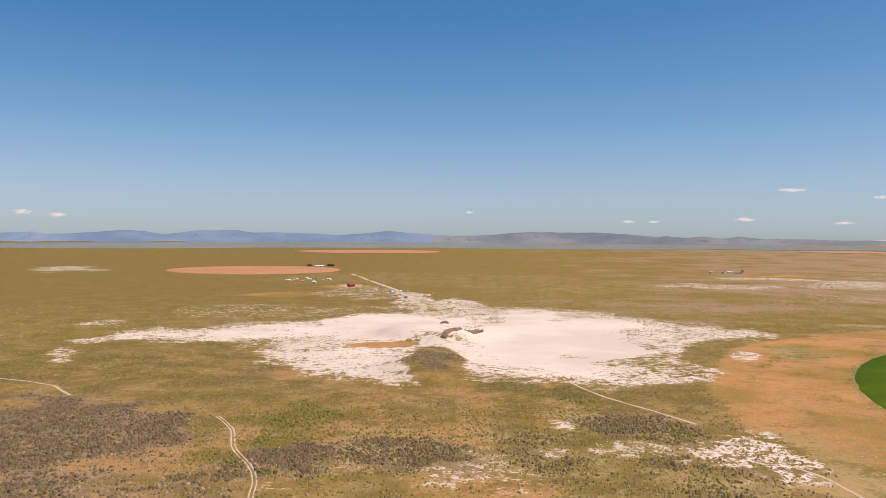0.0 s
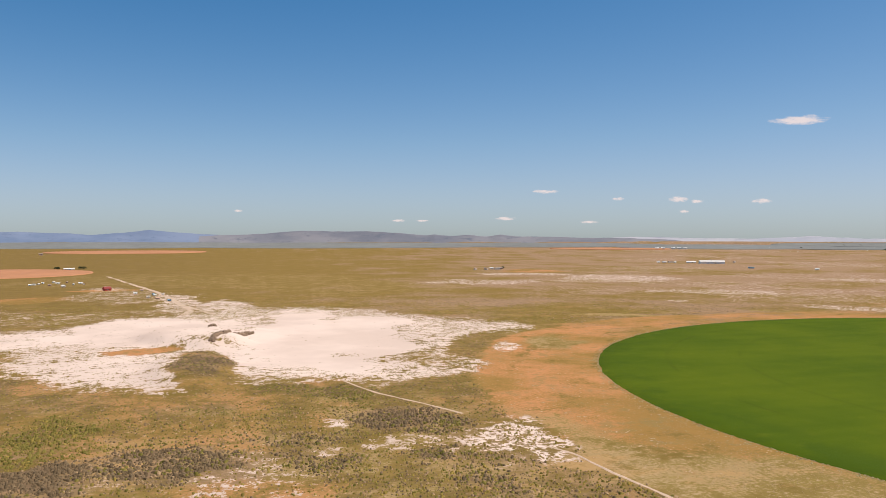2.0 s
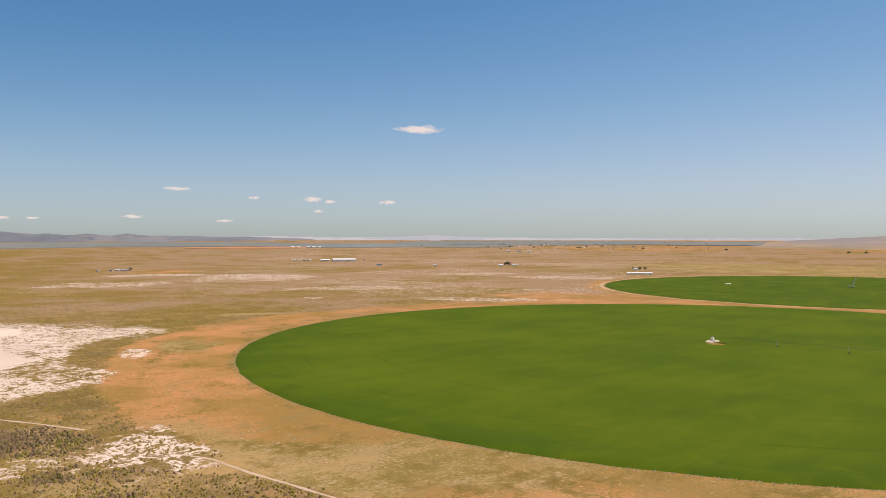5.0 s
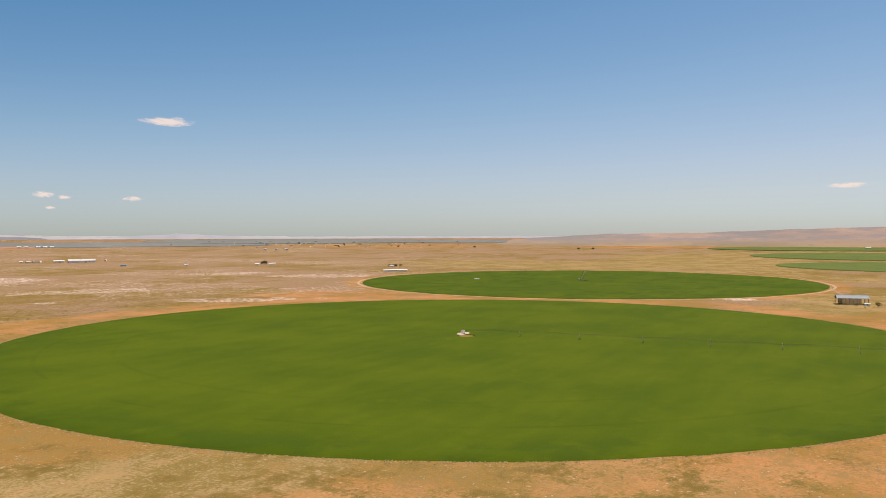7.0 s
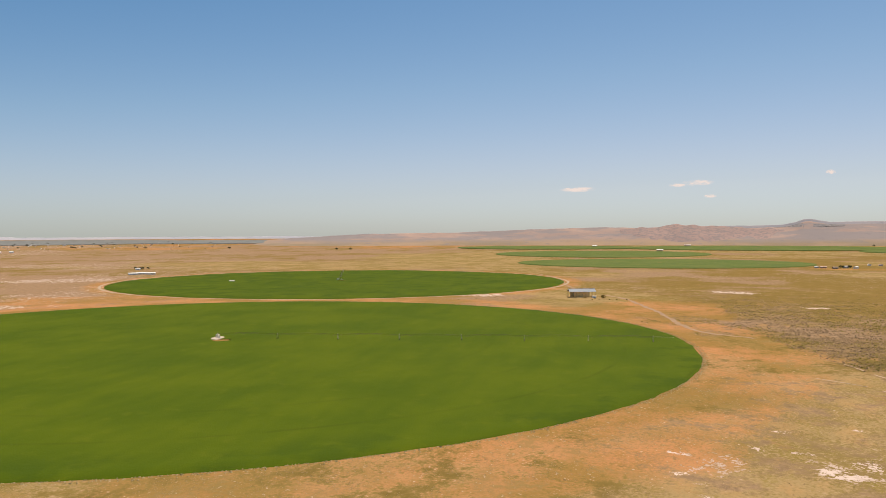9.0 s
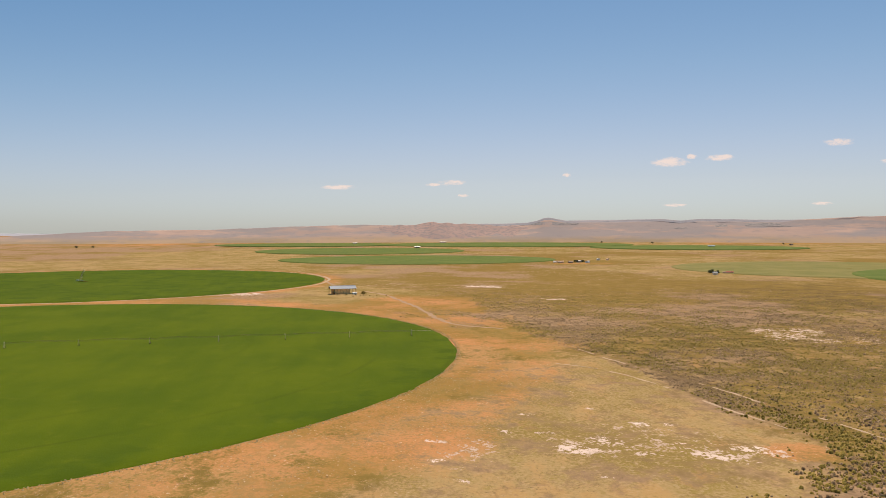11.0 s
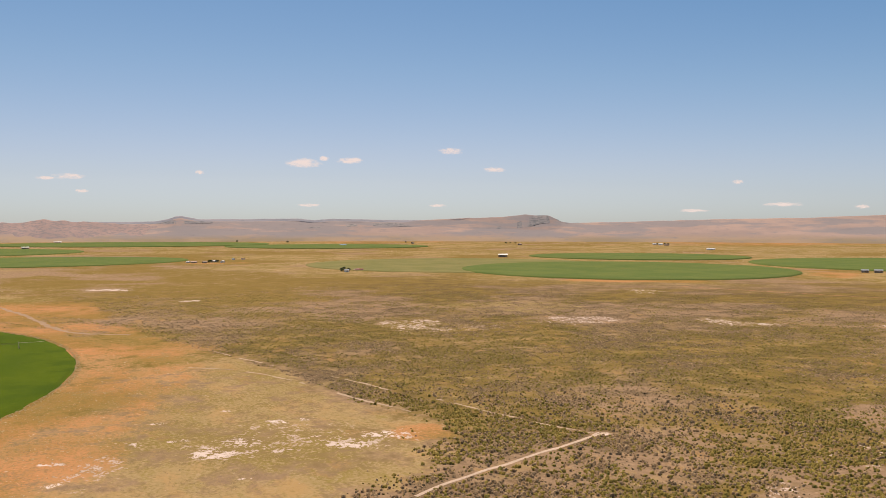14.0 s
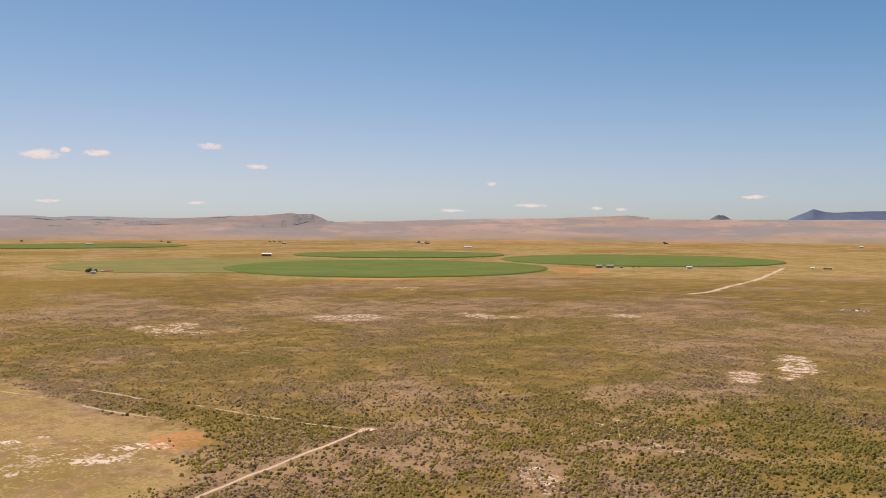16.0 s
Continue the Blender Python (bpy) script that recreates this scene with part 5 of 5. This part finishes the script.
for k, (a, d, w, h) in enumerate(((103.6, 2110, 20, 4), (104.3, 2095, 16, 4), (104.9, 2140, 22, 5), (105.5, 2120, 24, 4.5), (106.25, 2293, 15, 5), (106.9, 2310, 10, 4), (103.2, 2120, 12, 3))):
    building("farm_shed", "farmyard shed at the edge of green fields", a, d, w, 10, h, (RUST, TIMBER, CREAM, WHITE, WHITE, CREAM, GREY)[k], (RUST, BROWN, GREY, WHITE, WHITE, RUST, GREY)[k], 25 * k, 0.35, "shed", "farmyard sheds", windows=2)
for a in (104.6, 104.75, 105.1, 105.2):
    tree(a, 2125, 7, "dark tree in a farmyard", 0.55, group="farmyard trees by the fields")
building("farmhouse", "white farmhouse sheltered by dark trees", 114.2, 1612, 12, 9, 4.5, WHITE, SLATE, 10, 0.6)
for a, h in ((113.85, 8), (114.0, 10), (114.35, 8)):
    tree(a, 1622, h, "dark tree beside the white farmhouse", 0.5, group="trees by the white house")
building("barn", "red-roofed low barn beside the farmhouse", 115.15, 1660, 19, 9, 3.6, CREAM, BARN_RED, -10, 0.4, "barn")
building("shed", "small red shed on orange soil", 114.8, 1665, 8, 6, 3, BARN_RED, RUST, 0, 0.4, "shed")
building("barn", "distant blue metal barn among green fields", 113.95, 4081, 46, 20, 8, BLUE, BLUE, 0, 0.3, "barn")
for a, d, w in ((149.5, 1811, 18), (150.27, 1818, 21)):
    building("farmhouse", "brown timber house with slate-grey roof", a, d, w, 13, 6.0, TIMBER, SLATE, 8, 0.4, group="pair of brown houses", windows=3)
building("shed", "low brown shed beside brown houses", 151.1, 1815, 10, 6, 3, RUST, BROWN, 0, 0.3, "shed")
for a in (151.9, 152.3):
    tree(a, 1820, 3.5, "low dark shrub tree beside the houses", 0.9, group="shrubs by the houses")
building("container", "white storage building on the plain", 155.7, 1825, 16, 9, 5.5, WHITE, GREY, 12, 0.3, "shed")
building("barn", "long pale barn behind green fields", 140.07, 3527, 48, 16, 6, WHITE, GREY, 0, 0.3, "barn")
building("farmhouse", "small white house beside the dirt road", 163.5, 1930, 10, 8, 4, WHITE, WHITE, 0, 0.4)
building("shed", "long low dark shed beside the road", 164.4, 1935, 24, 8, 3, TIMBER, BROWN, 0, 0.3, "shed")
for k in range(9):
    x, y = 165.2 + 0.2 * k + 0.05 * g.randn(), 952 + 5 * g.randn()
    ob = root("wrapped_bale", x, y, 30 * k, "white wrapped bale lying on the plain", "bale", "white wrapped bales")
    bm = bmesh.new()
    bmesh.ops.create_cone(bm, cap_ends=True, segments=10, radius1=0.9, radius2=0.9, depth=2.2, matrix=Matrix.Translation((0, 0, 0.8)) @ Matrix.Rotation(math.pi / 2, 4, "Y"))
    part("wrap", bm, paint(*WHITE), ob)
for k in range(7):
    building("far_farm", "distant farm buildings under the plateau", (136.3, 136.7, 137.1, 154.1, 166.3, 126.8, 119.0)[k], (4564, 4500, 4373, 4835, 4339, 4300, 4700)[k], 30, 14, 8, (GREY, WHITE, TIMBER, BROWN, CREAM, RUST, BROWN)[k], (GREY, WHITE, BROWN, BROWN, WHITE, RUST, BROWN)[k], 10 * k, 0.4, "farm", "far farms")
for a, d, h in ((136.5, 4560, 12), (137.0, 4500, 12), (137.2, 4400, 12), (154.0, 4800, 12), (125.8, 4700, 10), (126.1, 4700, 10), (126.5, 4700, 10), (118.5, 4900, 10), (106.5, 5200, 12), (110.0, 5000, 12), (62.5, 4800, 14), (70.0, 4300, 12), (71.0, 4300, 12)):
    tree(a, d, h, "far dark tree on the plain", 0.7, group="far trees")

# ---- the far town ----
town = []
for k in range(4):
    town.append(building("town_house", "far small town house with pale roof", 50 + k, 7000, 22, 14, 7, (WHITE, CREAM, GREY, TIMBER)[k], (WHITE, GREY, SLATE, BROWN)[k], 0, 0.4, group="far town houses", windows=1, door=False))
for k in range(150):
    a = 38 + 26 * (0.5 * g.rand() + 0.5 * g.rand())
    d = 4900 + 4200 * g.rand()
    px, py, pz, s = (float(v) for v in settle(*polar(a, d)))
    copy_thing(town[k % 4], pose(px, py, pz, 0, 0, 90 * g.rand()) @ Matrix.Scale(0.45 + 0.35 * g.rand(), 4))
for k in range(34):
    tree(38 + 26 * (0.5 * g.rand() + 0.5 * g.rand()), 5000 + 3800 * g.rand(), 9 + 5 * g.rand(), "far dark tree in the town", 0.9, group="far town trees")


# ---- the steep bank in the sand ----
def bank(line, label, rng):
    p = smooth_line(line, 3.0)
    bm = bmesh.new()
    for i, (x, y) in enumerate(p):
        for q in range(3):
            sx, sy, sz = 1.4 + 1.6 * rng.rand(), 1.0 + 1.2 * rng.rand(), 0.8 + 1.6 * rng.rand()
            ox, oy = 1.4 * rng.randn(), 1.2 * rng.randn()
            z = float(relief(np.array(x + ox), np.array(y + oy)))
            m = Matrix.Translation((x + ox, y + oy, z + 0.1)) @ Euler((0.4 * rng.randn(), 0.4 * rng.randn(), rng.rand() * 6)).to_matrix().to_4x4() @ Matrix.Diagonal((sx, sy, sz, 1))
            made = bmesh.ops.create_icosphere(bm, subdivisions=2, radius=1, matrix=m)
            for v in made["verts"]:
                v.co += Vector(noise.noise_vector(v.co * 0.9)) * 0.45
    me = bpy.data.meshes.new("eroded_bank")
    bm.to_mesh(me)
    bm.free()
    me.materials.append(M_BANK)
    return tagged(new("eroded_bank", me), label, "bank", kind="structure")


bank([(0.15, 648), (0.25, 662), (0.6, 676), (1.1, 688)], "dark eroded earth bank in the pale sand", rng)
bank([(1.7, 698), (2.2, 706), (2.7, 716)], "short dark earth bank crowning the sand", rng)
bank([(0.2, 722), (0.3, 740)], "small dark knob of earth in the sand", rng)


# ---- small clouds over the horizon: bearing, height, half width and half thickness in degrees ----
CLOUDS_A = [(41.0, 7.7, 1.7, 0.26), (24.0, 3.25, 0.9, 0.12), (33.2, 2.6, 0.6, 0.16), (34.5, 2.45, 0.4, 0.12), (38.6, 2.42, 0.65, 0.14), (29.1, 2.68, 0.4, 0.10), (21.1, 1.3, 0.7, 0.11), (1.9, 1.8, 0.3, 0.08),
            (13.3, 1.15, 0.5, 0.08), (27.1, 1.03, 0.6, 0.08), (-28.2, 1.5, 0.6, 0.14), (-26.2, 1.35, 0.5, 0.14), (33.6, 1.75, 0.3, 0.10), (15.0, 1.15, 0.4, 0.07), (87.5, 3.1, 1.2, 0.15), (95.8, 3.45, 0.9, 0.18)]
CLOUDS_B = [(94.4, 3.3, 0.6, 0.10), (96.5, 2.5, 0.4, 0.10), (104.0, 3.93, 0.3, 0.13), (111.1, 4.7, 1.2, 0.28), (112.6, 5.05, 0.35, 0.16), (114.5, 4.9, 0.95, 0.2), (121.7, 5.65, 0.85, 0.2), (124.9, 4.3, 0.8, 0.16),
            (111.5, 1.7, 0.8, 0.10), (141.8, 3.22, 0.4, 0.13), (159.9, 2.2, 0.9, 0.12), (149.3, 1.47, 0.4, 0.11), (151.0, 1.38, 0.4, 0.09), (144.6, 1.67, 1.2, 0.12), (138.9, 1.29, 0.9, 0.10), (120.8, 1.7, 0.6, 0.09)]


def cloud_material():
    k = Nodes("thin_cloud")
    k.n.remove(k.p)
    sep = k.n.new("ShaderNodeSeparateXYZ")
    k.l.new(k.co, sep.inputs[0])
    at = k.n.new("ShaderNodeObjectInfo").outputs["Random"]
    off = k.n.new("ShaderNodeVectorMath")
    off.operation = "ADD"
    k.l.new(k.co, off.inputs[0])
    k.l.new(k.math("MULTIPLY", at, 90.0), off.inputs[1])
    wisp = k.noise(0.45, 5, 0.6, vec=off.outputs[0], stretch=(1.0, 1.0, 0.6))
    r2 = k.math("ADD", k.math("POWER", sep.outputs[0], 2.0), k.math("POWER", sep.outputs[2], 2.0))
    alpha = k.band(k.math("SUBTRACT", k.math("MULTIPLY", wisp, 2.1), r2), 0.25, 1.15)
    # a pinkish-white emission stands in for sunlight on the cloud
    clear, glow = k.n.new("ShaderNodeBsdfTransparent"), k.n.new("ShaderNodeEmission")
    glow.inputs[0].default_value, glow.inputs[1].default_value = (1.0, 0.86, 0.82, 1), 0.86
    mixer = k.n.new("ShaderNodeMixShader")
    k.l.new(k.math("MULTIPLY", alpha, 0.9), mixer.inputs[0])
    k.l.new(clear.outputs[0], mixer.inputs[1])
    k.l.new(glow.outputs[0], mixer.inputs[2])
    k.l.new(mixer.outputs[0], k.n["Material Output"].inputs["Surface"])
    return k.m


M_CLOUD = cloud_material()
u, v = np.meshgrid(np.linspace(-1.1, 1.1, 25), np.linspace(-1.1, 1.1, 13))
cloud_mesh = grid_mesh("cloud", np.stack([u, 0.15 * (u ** 2 + v ** 2), v], -1), M_CLOUD)
for az, el, w, h in CLOUDS_A + CLOUDS_B:
    R = 4890.0
    x, y = polar(az, R * math.cos(radians(el)))
    ob = tagged(new("cloud", cloud_mesh), "small white cloud low over the horizon", "cloud", "small clouds", "structure")
    ob.matrix_basis = pose(x, y, EYE + R * math.sin(radians(el)), 0, 0, -az) @ Matrix.Diagonal((R * math.tan(radians(w * 1.25)), 40, R * math.tan(radians(h * 1.5)), 1))
